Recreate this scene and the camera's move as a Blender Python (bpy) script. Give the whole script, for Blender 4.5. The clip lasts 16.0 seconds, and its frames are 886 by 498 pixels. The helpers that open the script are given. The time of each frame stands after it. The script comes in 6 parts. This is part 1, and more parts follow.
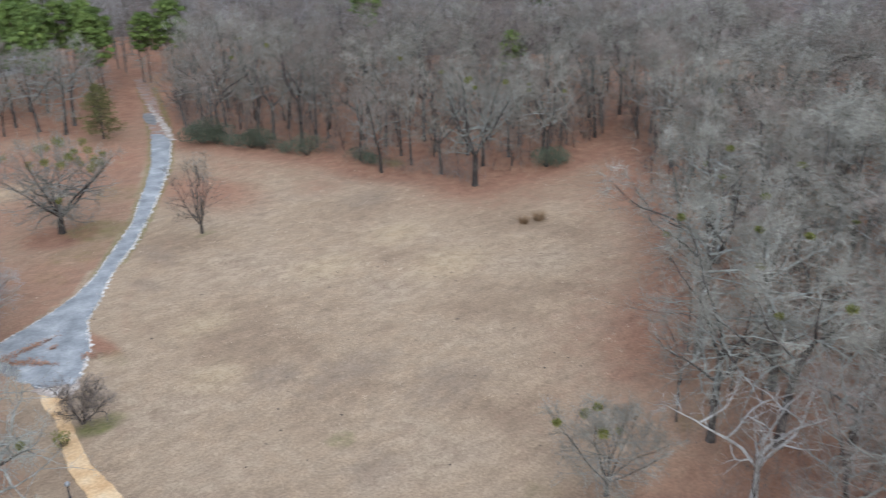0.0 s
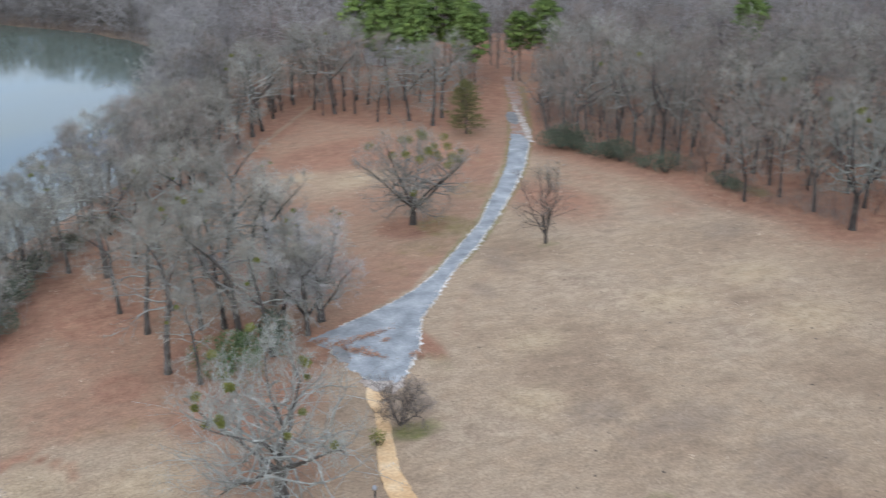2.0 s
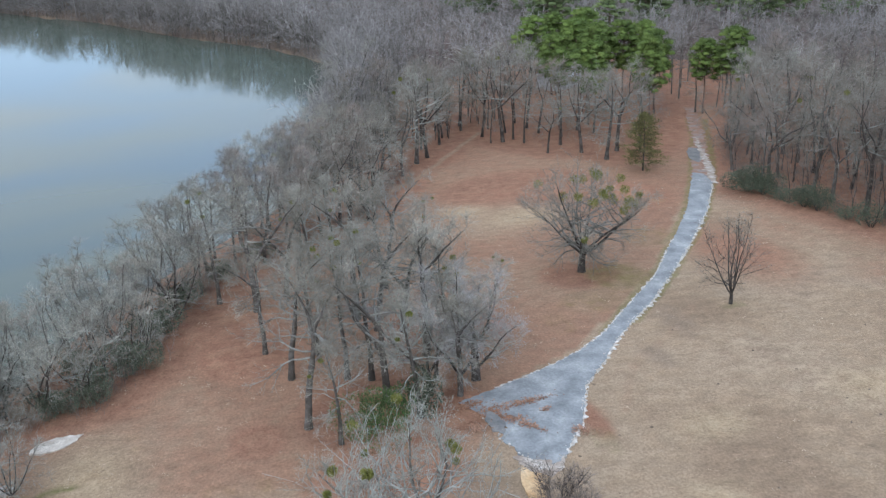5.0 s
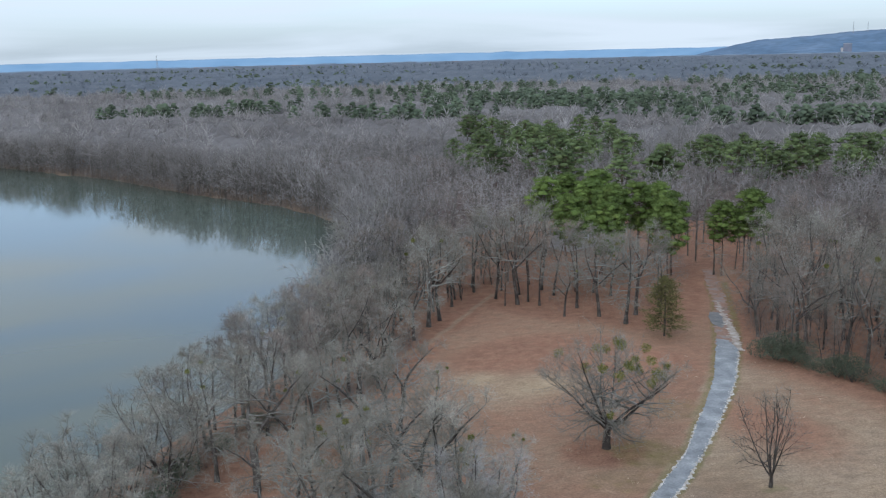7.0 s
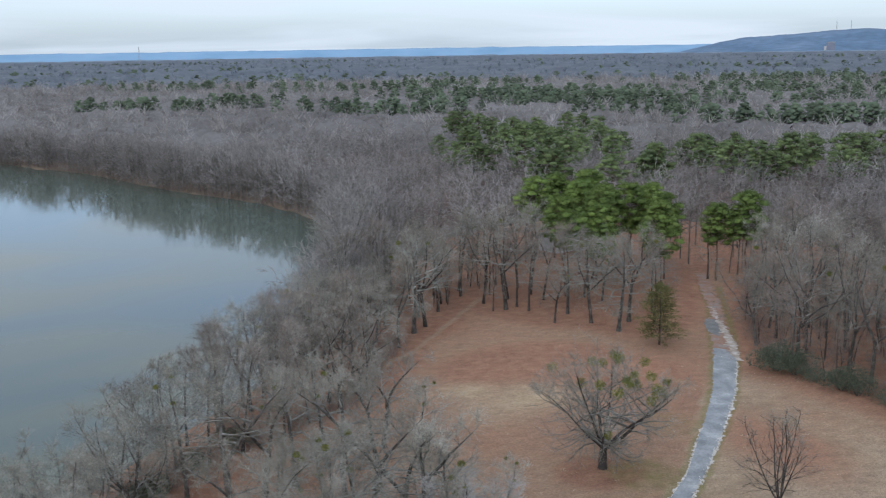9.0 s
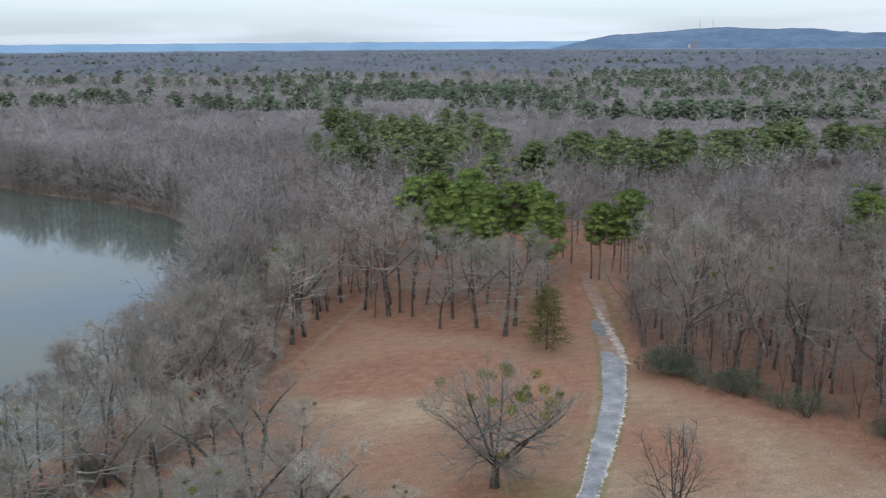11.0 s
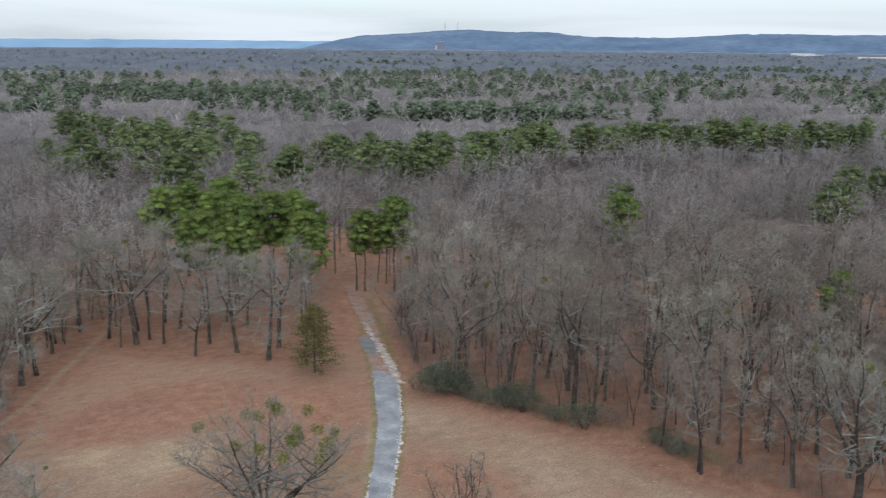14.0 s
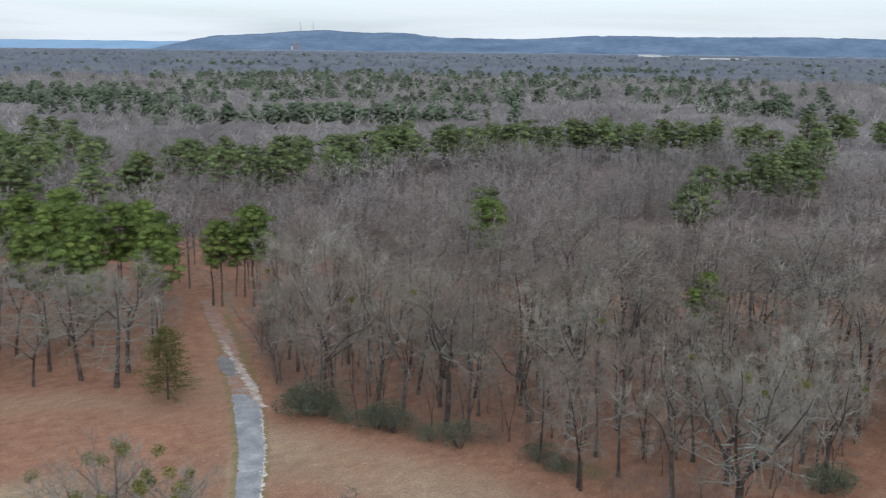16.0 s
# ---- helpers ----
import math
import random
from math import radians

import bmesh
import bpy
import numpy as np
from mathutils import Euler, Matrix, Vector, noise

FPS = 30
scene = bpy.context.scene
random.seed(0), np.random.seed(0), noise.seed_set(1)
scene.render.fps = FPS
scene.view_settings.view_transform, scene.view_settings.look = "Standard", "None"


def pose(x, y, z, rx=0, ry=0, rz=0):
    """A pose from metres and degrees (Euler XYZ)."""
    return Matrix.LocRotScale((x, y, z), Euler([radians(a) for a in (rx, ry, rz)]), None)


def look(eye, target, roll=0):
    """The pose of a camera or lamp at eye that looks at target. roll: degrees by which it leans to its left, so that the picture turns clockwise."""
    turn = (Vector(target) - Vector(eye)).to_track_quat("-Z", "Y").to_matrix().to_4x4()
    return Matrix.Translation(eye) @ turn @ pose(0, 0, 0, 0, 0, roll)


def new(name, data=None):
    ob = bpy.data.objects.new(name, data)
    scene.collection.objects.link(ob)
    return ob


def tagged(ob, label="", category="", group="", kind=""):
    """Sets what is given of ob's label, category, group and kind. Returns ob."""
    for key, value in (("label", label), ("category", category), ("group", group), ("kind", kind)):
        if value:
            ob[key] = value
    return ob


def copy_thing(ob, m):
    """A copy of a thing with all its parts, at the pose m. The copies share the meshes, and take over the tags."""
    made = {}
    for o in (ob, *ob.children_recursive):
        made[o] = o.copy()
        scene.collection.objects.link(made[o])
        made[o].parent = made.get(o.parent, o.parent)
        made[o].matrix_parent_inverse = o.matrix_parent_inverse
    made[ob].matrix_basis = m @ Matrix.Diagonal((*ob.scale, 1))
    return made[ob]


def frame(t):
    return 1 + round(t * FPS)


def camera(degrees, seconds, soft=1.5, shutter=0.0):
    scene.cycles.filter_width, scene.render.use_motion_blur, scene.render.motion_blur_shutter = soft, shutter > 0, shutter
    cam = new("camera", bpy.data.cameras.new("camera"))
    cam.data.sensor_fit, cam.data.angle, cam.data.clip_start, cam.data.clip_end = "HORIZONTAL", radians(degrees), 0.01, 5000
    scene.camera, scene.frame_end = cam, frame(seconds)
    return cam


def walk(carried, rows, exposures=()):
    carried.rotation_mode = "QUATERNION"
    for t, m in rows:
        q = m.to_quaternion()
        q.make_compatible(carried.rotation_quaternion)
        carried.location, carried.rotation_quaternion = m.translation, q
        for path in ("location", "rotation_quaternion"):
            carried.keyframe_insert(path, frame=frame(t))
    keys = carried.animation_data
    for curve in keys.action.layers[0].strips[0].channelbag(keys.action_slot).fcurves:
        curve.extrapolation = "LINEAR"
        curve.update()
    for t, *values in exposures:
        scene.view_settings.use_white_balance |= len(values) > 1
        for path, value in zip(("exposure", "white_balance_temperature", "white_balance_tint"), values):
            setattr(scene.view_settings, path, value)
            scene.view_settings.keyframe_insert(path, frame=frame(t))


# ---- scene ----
# ---------------------------------------------------------------- camera
PATH = [
    # seconds, east, north, height, heading, tilt, lean
    (0.0, -17.76, -23.98, 44.82, 48.09, -22.12, 1.87),
    (0.5, -16.61, -22.79, 44.74, 43.16, -21.90, 1.78),
    (1.0, -15.51, -21.51, 44.69, 37.72, -21.72, 1.75),
    (1.5, -14.48, -20.07, 44.63, 32.39, -21.57, 1.64),
    (2.0, -13.58, -18.53, 44.54, 26.93, -21.41, 1.59),
    (2.5, -12.74, -16.93, 44.46, 21.31, -21.28, 1.56),
    (3.0, -11.81, -15.36, 44.33, 17.32, -21.12, 1.56),
    (3.2, -11.52, -14.73, 44.30, 17.12, -21.02, 1.72),
    (4.2, -10.60, -11.30, 44.36, 17.08, -20.60, 1.75),
    (5.0, -10.05, -8.75, 44.42, 17.09, -20.20, 1.75),
    (5.3, -9.85, -7.77, 44.45, 17.10, -19.06, 1.75),
    (5.5, -9.73, -7.11, 44.48, 17.11, -17.18, 1.73),
    (5.7, -9.63, -6.46, 44.49, 17.10, -15.10, 1.68),
    (6.0, -9.52, -5.52, 44.47, 17.14, -12.17, 1.66),
    (6.2, -9.44, -4.92, 44.42, 17.10, -11.24, 1.61),
    (6.5, -9.30, -4.04, 44.36, 17.04, -11.19, 1.57),
    (7.0, -9.03, -2.49, 44.41, 16.90, -11.31, 1.39),
    (7.5, -8.68, -0.91, 44.38, 16.74, -11.38, 1.37),
    (8.0, -8.30, 0.74, 44.36, 16.71, -11.46, 1.33),
    (8.5, -7.94, 2.44, 44.36, 16.98, -11.58, 1.10),
    (8.7, -7.77, 3.12, 44.37, 17.23, -11.59, 0.98),
    (9.8, -6.60, 6.70, 44.41, 20.60, -11.78, 0.62),
    (11.0, -5.40, 10.55, 44.45, 25.04, -11.96, 0.36),
    (11.5, -4.87, 12.07, 44.48, 26.88, -12.00, 0.23),
    (12.0, -4.27, 13.60, 44.53, 28.86, -12.05, 0.04),
    (12.5, -3.52, 15.09, 44.51, 32.10, -12.01, -0.08),
    (13.0, -2.73, 16.63, 44.52, 34.77, -12.00, -0.22),
    (13.5, -1.92, 18.08, 44.50, 37.07, -11.99, -0.34),
    (14.0, -1.07, 19.43, 44.50, 39.36, -11.95, -0.49),
    (14.5, -0.12, 20.77, 44.51, 41.56, -11.93, -0.57),
    (15.0, 0.85, 22.07, 44.54, 43.54, -11.90, -0.67),
    (15.5, 1.93, 23.31, 44.52, 45.49, -11.86, -0.70),
    (16.0, 3.04, 24.51, 44.52, 47.53, -11.83, -0.69),
]


def aim(x, y, z, heading, tilt, lean):
    a, b = radians(heading), radians(tilt)
    way = Vector((math.sin(a) * math.cos(b), math.cos(a) * math.cos(b), math.sin(b)))
    return look((x, y, z), Vector((x, y, z)) + way * 50, -lean)


cam = camera(48.3, 16.0, soft=1.2, shutter=0.5)
EXPOSURE = [(0.0, 0.3, 6220, 10), (3.2, 0.26, 6120, 9), (5.5, 0.25, 6060, 8), (6.1, 0.2, 6120, 8), (6.8, -0.16, 6120, 8), (8.7, -0.15, 6200, 9), (11.0, -0.08, 6480, 10), (16.0, -0.06, 6640, 10)]
walk(cam, [(row[0], aim(*row[1:])) for row in PATH], EXPOSURE)

# ---------------------------------------------------------------- sky and sun
SUN_EL, SUN_AZ = radians(38), radians(215)
world = bpy.data.worlds.new("world")
scene.world = world
world.use_nodes = True
wt = world.node_tree
wt.nodes.clear()
wn, wl = wt.nodes.new, wt.links.new
sky = wn("ShaderNodeTexSky")
sky.sky_type, sky.sun_disc = "NISHITA", False
sky.sun_elevation, sky.sun_rotation = SUN_EL, SUN_AZ
sky.air_density, sky.dust_density = 1.0, 2.0
dim = wn("ShaderNodeMix")
dim.data_type, dim.blend_type = "RGBA", "MULTIPLY"
dim.inputs["Factor"].default_value = 1.0
dim.inputs[7].default_value = (0.205, 0.24, 0.30, 1)
wl(sky.outputs[0], dim.inputs[6])
tc = wn("ShaderNodeTexCoord")
stretch = wn("ShaderNodeMapping")
stretch.inputs["Scale"].default_value = (1.2, 1.2, 14.0)
wl(tc.outputs["Generated"], stretch.inputs[0])
cloud = wn("ShaderNodeTexNoise")
cloud.inputs["Scale"].default_value, cloud.inputs["Detail"].default_value = 2.2, 7
cloud.inputs["Distortion"].default_value = 0.4
wl(stretch.outputs[0], cloud.inputs[0])
cover = wn("ShaderNodeMapRange")
cover.inputs[1].default_value, cover.inputs[2].default_value = 0.38, 0.60
cover.inputs[3].default_value, cover.inputs[4].default_value = 0.5, 1.0
wl(cloud.outputs[0], cover.inputs[0])
deck = wn("ShaderNodeMix")
deck.data_type = "RGBA"
wl(cover.outputs[0], deck.inputs["Factor"])
wl(dim.outputs[2], deck.inputs[6])
back = wn("ShaderNodeBackground")
back.inputs[1].default_value = 0.98
wl(deck.outputs[2], back.inputs[0])
# an overcast sky is brighter overhead than at the horizon
updown = wn("ShaderNodeSeparateXYZ")
wl(tc.outputs["Generated"], updown.inputs[0])
lift = wn("ShaderNodeMapRange")
lift.inputs[1].default_value, lift.inputs[2].default_value = 0.0, 0.7
lift.inputs[3].default_value, lift.inputs[4].default_value = 1.0, 1.4
wl(updown.outputs[2], lift.inputs[0])
# and bluer low down, under the deck's edge
low_air = wn("ShaderNodeMapRange")
low_air.inputs[1].default_value, low_air.inputs[2].default_value = 0.0, 0.3
wl(updown.outputs[2], low_air.inputs[0])
tint = wn("ShaderNodeMix")
tint.data_type = "RGBA"
tint.inputs[6].default_value, tint.inputs[7].default_value = (0.83, 0.925, 1.03, 1), (0.90, 0.96, 1.05, 1)
wl(low_air.outputs[0], tint.inputs["Factor"])
wl(tint.outputs[2], deck.inputs[7])
wl(lift.outputs[0], back.inputs[1])
wl(back.outputs[0], wn("ShaderNodeOutputWorld").inputs[0])
sun = new("sun", bpy.data.lights.new("sun", "SUN"))
sun.data.energy, sun.data.angle, sun.data.color = 0.8, radians(25), (1, 0.96, 0.9)
sun.matrix_world = look((0, 0, 300), Vector((0, 0, 300)) - Vector((math.sin(SUN_AZ) * math.cos(SUN_EL), math.cos(SUN_AZ) * math.cos(SUN_EL), math.sin(SUN_EL))))


# ---------------------------------------------------------------- materials
def material(name, stops, scale=3.0, detail=6, rough=0.9, bump=0.3, fine=None, island=0.0, tone=None, spread=(0.3, 0.7), metal=0.0, rand=0.0):
    """Colour ramp over noise in metres; fine: a second, finer noise that darkens and lightens; island, rand, tone: brightness spread by piece, object, attribute."""
    m = bpy.data.materials.new(name)
    m.use_nodes = True
    t = m.node_tree
    n, link = t.nodes.new, t.links.new
    bsdf = t.nodes["Principled BSDF"]
    bsdf.inputs["Roughness"].default_value = rough
    bsdf.inputs["Metallic"].default_value = metal
    bsdf.inputs["Specular IOR Level"].default_value = 0.25
    geo = n("ShaderNodeNewGeometry")
    a = n("ShaderNodeTexNoise")
    a.inputs["Scale"].default_value, a.inputs["Detail"].default_value = scale, detail
    link(geo.outputs["Position"], a.inputs[0])
    ramp = n("ShaderNodeValToRGB")
    els = ramp.color_ramp.elements
    while len(els) < len(stops):
        els.new(0.5)
    for i, c in enumerate(stops):
        els[i].position = spread[0] + (spread[1] - spread[0]) * i / max(1, len(stops) - 1)
        els[i].color = (*c, 1)
    link(a.outputs[0], ramp.inputs[0])
    col = ramp.outputs[0]

    def scaled(col, source, lo, hi):
        r = n("ShaderNodeMapRange")
        r.inputs[3].default_value, r.inputs[4].default_value = lo, hi
        link(source, r.inputs[0])
        x = n("ShaderNodeVectorMath")
        x.operation = "SCALE"
        link(col, x.inputs[0])
        link(r.outputs[0], x.inputs[3])
        return x.outputs[0]

    height = a.outputs[0]
    if fine:
        b = n("ShaderNodeTexNoise")
        b.inputs["Scale"].default_value, b.inputs["Detail"].default_value = fine, 5
        link(geo.outputs["Position"], b.inputs[0])
        col = scaled(col, b.outputs[0], 0.6, 1.4)
        height = b.outputs[0]
    if island:
        col = scaled(col, geo.outputs["Random Per Island"], 1 - island, 1 + island)
    if rand:
        info = n("ShaderNodeObjectInfo")
        col = scaled(col, info.outputs["Random"], 1 - rand, 1 + rand)
    if tone:
        at = n("ShaderNodeAttribute")
        at.attribute_name = "tone"
        col = scaled(col, at.outputs["Fac"], 1 - tone, 1 + tone)
    link(col, bsdf.inputs["Base Color"])
    if bump:
        bp = n("ShaderNodeBump")
        bp.inputs["Strength"].default_value, bp.inputs["Distance"].default_value = bump, 0.05
        link(height, bp.inputs["Height"])
        link(bp.outputs[0], bsdf.inputs["Normal"])
    return m


BARK = material("bark", [(0.05, 0.043, 0.036), (0.085, 0.075, 0.065), (0.15, 0.14, 0.125)], 1.3, fine=9, rough=0.95, rand=0.2)
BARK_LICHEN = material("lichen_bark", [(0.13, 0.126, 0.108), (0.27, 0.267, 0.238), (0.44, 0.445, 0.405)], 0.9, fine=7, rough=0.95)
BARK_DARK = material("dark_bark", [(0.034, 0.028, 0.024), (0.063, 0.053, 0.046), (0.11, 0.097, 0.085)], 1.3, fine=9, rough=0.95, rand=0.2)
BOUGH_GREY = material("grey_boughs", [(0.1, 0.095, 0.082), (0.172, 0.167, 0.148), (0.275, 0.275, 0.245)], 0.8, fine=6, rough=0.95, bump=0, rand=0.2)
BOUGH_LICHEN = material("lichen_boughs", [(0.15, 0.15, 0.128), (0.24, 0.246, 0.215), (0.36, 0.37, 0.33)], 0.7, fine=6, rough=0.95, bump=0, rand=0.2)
BOUGH_BROWN = material("brown_boughs", [(0.07, 0.06, 0.051), (0.125, 0.111, 0.096), (0.19, 0.176, 0.157)], 0.8, fine=6, rough=0.95, bump=0, rand=0.2)
BARK_WHITE = material("pale_bark", [(0.24, 0.225, 0.20), (0.38, 0.365, 0.335), (0.50, 0.49, 0.465)], 0.9, fine=5, rough=0.85)
BARK_PINE = material("pine_bark", [(0.07, 0.045, 0.035), (0.13, 0.085, 0.065), (0.19, 0.14, 0.115)], 1.6, fine=7, rough=0.95, rand=0.2)
TWIG = material("grey_twigs", [(0.165, 0.15, 0.119), (0.24, 0.222, 0.181), (0.33, 0.31, 0.26)], 0.25, bump=0, island=0.35, rand=0.2)
TWIG_PALE = material("pale_twigs", [(0.195, 0.182, 0.148), (0.272, 0.258, 0.214), (0.355, 0.343, 0.292)], 0.25, bump=0, island=0.35, rand=0.15)
TWIG_BROWN = material("brown_twigs", [(0.15, 0.12, 0.098), (0.217, 0.178, 0.148), (0.285, 0.24, 0.205)], 0.25, bump=0, island=0.3, rand=0.2)
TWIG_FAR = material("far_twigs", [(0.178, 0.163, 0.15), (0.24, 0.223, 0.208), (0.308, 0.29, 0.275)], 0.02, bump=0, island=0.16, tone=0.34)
# darker than the far twigs: the crowns' self-shadow is put into this colour
CANOPY_SHADED = material("self_shaded_canopy", [(0.092, 0.082, 0.077), (0.13, 0.119, 0.112), (0.168, 0.156, 0.148)], 0.02, fine=0.25, bump=0)
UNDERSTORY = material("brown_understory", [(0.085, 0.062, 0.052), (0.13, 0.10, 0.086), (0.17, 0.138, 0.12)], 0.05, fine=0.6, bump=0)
# bare woods beyond a kilometre, with blue-grey distance haze mixed into the colour
DISTANT_HAZE = material("hazy_distant_woods", [(0.105, 0.124, 0.148), (0.14, 0.16, 0.184), (0.178, 0.196, 0.218)], 0.012, bump=0, tone=0.35, fine=0.35)
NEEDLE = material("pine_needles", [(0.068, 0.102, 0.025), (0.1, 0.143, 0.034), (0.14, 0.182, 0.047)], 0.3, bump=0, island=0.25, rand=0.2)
# pines farther off: green greyed and blued step by step, as painted haze
NEEDLE_MID_HAZE = material("hazy_woodland_pine_needles", [(0.062, 0.087, 0.037), (0.088, 0.117, 0.046), (0.122, 0.151, 0.057)], 0.3, bump=0, island=0.2, rand=0.3)
NEEDLE_FAR_HAZE = material("hazy_far_pine_needles", [(0.056, 0.076, 0.05), (0.082, 0.107, 0.067), (0.114, 0.142, 0.088)], 0.35, bump=0, tone=0.3)
NEEDLE_CEDAR = material("cedar_foliage", [(0.075, 0.072, 0.026), (0.12, 0.115, 0.042), (0.175, 0.155, 0.065)], 0.7, bump=0, island=0.4)
TWIG_LICHEN = material("lichen_twigs", [(0.21, 0.212, 0.178), (0.29, 0.295, 0.252), (0.38, 0.39, 0.34)], 0.3, bump=0, island=0.3, rand=0.1)
TWIG_SILVER = material("silver_twigs", [(0.26, 0.245, 0.23), (0.34, 0.322, 0.307), (0.42, 0.405, 0.39)], 0.25, bump=0, island=0.25)
LEAF_BUSH = material("evergreen_bush_leaves", [(0.062, 0.075, 0.05), (0.10, 0.117, 0.078), (0.142, 0.158, 0.112)], 0.8, bump=0, island=0.4, rand=0.15)
LEAF_MISTLE = material("mistletoe_leaves", [(0.10, 0.108, 0.024), (0.16, 0.163, 0.042), (0.22, 0.21, 0.066)], 1.5, bump=0, island=0.35)
ASPHALT = material("worn_asphalt", [(0.16, 0.168, 0.172), (0.212, 0.222, 0.226), (0.265, 0.275, 0.276), (0.37, 0.375, 0.366)], 0.45, fine=4, rough=0.8, bump=0.15, spread=(0.28, 0.75))
OLD_ASPHALT = material("dusty_old_asphalt", [(0.135, 0.135, 0.132), (0.175, 0.172, 0.166), (0.235, 0.222, 0.205)], 0.6, fine=4, rough=0.9, bump=0.15)
CRUMBLE = material("crumbled_pale_gravel", [(0.29, 0.255, 0.21), (0.43, 0.395, 0.35), (0.61, 0.585, 0.55)], 1.5, fine=8, rough=0.95, island=0.3)
GRAVEL = material("dusty_gravel", [(0.25, 0.195, 0.155), (0.36, 0.305, 0.255), (0.52, 0.475, 0.42)], 0.9, fine=6, rough=0.95)
DIRT = material("orange_dirt", [(0.44, 0.275, 0.135), (0.53, 0.355, 0.19), (0.58, 0.43, 0.265)], 0.5, fine=4, rough=0.95)
LITTER_PIECE = material("dry_leaves", [(0.20, 0.10, 0.06), (0.28, 0.155, 0.10), (0.36, 0.22, 0.15)], 0.7, bump=0, island=0.4)
CONCRETE = material("weathered_concrete", [(0.36, 0.31, 0.255), (0.53, 0.475, 0.405), (0.66, 0.61, 0.54)], 0.8, fine=6, rough=0.9)
OLD_WOOD = material("weathered_wood", [(0.10, 0.09, 0.085), (0.17, 0.155, 0.145), (0.25, 0.235, 0.225)], 1.5, fine=12, rough=0.9, rand=0.35)
GREY_WALL = material("grey_siding", [(0.34, 0.335, 0.33), (0.42, 0.415, 0.41), (0.50, 0.495, 0.49)], 0.4, fine=3, rough=0.7, bump=0.05)
WHITE_WALL = material("off_white_siding", [(0.60, 0.59, 0.57), (0.70, 0.69, 0.67), (0.76, 0.75, 0.74)], 0.4, fine=3, rough=0.7, bump=0.05)
GREY_ROOF = material("grey_metal_roof", [(0.28, 0.29, 0.30), (0.36, 0.37, 0.38), (0.45, 0.46, 0.47)], 0.5, fine=4, rough=0.5, bump=0.05)
DARK_GLASS = material("dark_window_glass", [(0.02, 0.024, 0.03), (0.035, 0.04, 0.05)], 0.5, rough=0.15, bump=0)
STEEL = material("grey_steel", [(0.25, 0.26, 0.27), (0.34, 0.35, 0.36)], 2, rough=0.5, metal=0.6, bump=0)
BLACK_PAINT = material("black_painted_metal", [(0.012, 0.013, 0.015), (0.03, 0.03, 0.034)], 3, rough=0.5, bump=0)


# ---------------------------------------------------------------- plan
def inside(x, y, poly):
    hit, j = False, len(poly) - 1
    for i in range(len(poly)):
        (x0, y0), (x1, y1) = poly[i], poly[j]
        if (y0 > y) != (y1 > y) and x < (x1 - x0) * (y - y0) / (y1 - y0) + x0:
            hit = not hit
        j = i
    return hit


def inside_np(X, Y, poly):
    hit = np.zeros(X.shape, bool)
    j = len(poly) - 1
    for i in range(len(poly)):
        (x0, y0), (x1, y1) = poly[i], poly[j]
        if y0 != y1:
            hit ^= ((y0 > Y) != (y1 > Y)) & (X < (x1 - x0) * (Y - y0) / (y1 - y0) + x0)
        j = i
    return hit


def line_dist(X, Y, pts, closed=False):
    """Distance of many points to a polyline."""
    best = np.full(X.shape, 1e9)
    ends = list(zip(pts, pts[1:])) + ([(pts[-1], pts[0])] if closed else [])
    for (x0, y0), (x1, y1) in ends:
        dx, dy = x1 - x0, y1 - y0
        t = np.clip(((X - x0) * dx + (Y - y0) * dy) / (dx * dx + dy * dy + 1e-9), 0, 1)
        best = np.minimum(best, np.hypot(X - x0 - t * dx, Y - y0 - t * dy))
    return best


RIVER = [(-900, -80), (-120, 40), (-60, 58), (-36, 68), (-29, 76), (-26, 84), (-21, 94), (-15, 104), (-8, 114), (0, 124), (8, 134), (16, 148),
         (24, 168), (31, 192), (37, 220), (44, 252), (43, 258), (39, 278), (30, 303), (6, 342), (-20, 399), (-74, 479), (-200, 590), (-900, 760)]
WOOD_EAST = [(107, 163), (97, 152), (87.5, 138), (80.5, 126.8), (76.5, 114.3), (78, 109), (79.5, 102), (82, 94), (84, 86.6), (82.5, 80),
             (83, 76), (85, 70), (85, 63), (91, 61.6), (97, 60), (107, 58.8), (117.4, 60.7), (115, 53.2), (99, 41.6), (88, 31), (78, 23.6),
             (66, 18.4), (56, 13.6), (47, 9.5), (38, 4.5), (31, -6), (60, -80), (420, -80), (420, 300), (200, 340), (125, 200)]
WOOD_NORTH = [(33, 147), (38, 151), (43, 160), (48.5, 167), (51.5, 156.5), (57, 146.5), (63, 143), (66, 137), (73, 139), (82, 150), (90, 160), (97, 172),
              (125, 200), (200, 340), (100, 420), (60, 300), (47, 256), (40, 220), (34, 192), (27, 168), (20, 150)]
WOOD_BANK = [(-27, 77.5), (-23, 76), (-17, 78.5), (-13, 83.5), (-10.8, 90), (-8.3, 97.5), (-2.8, 105), (3, 110), (12, 115), (19, 121), (25, 132), (31, 144),
             (20, 151), (17, 147), (9, 133), (1, 123), (-7, 113), (-14, 103), (-20, 93), (-25, 84)]
ROAD_LEFT = [(98.5, 170), (92.5, 158.5), (85.8, 145.5), (78.6, 134), (71.5, 122.3), (62.9, 109.3), (54.6, 98.7), (46.1, 88.2), (40.1, 82.5), (33.5, 76.2), (29.3, 73.1), (25.9, 71.4), (21.3, 69.6), (18.5, 68.7), (14.3, 67.3)]
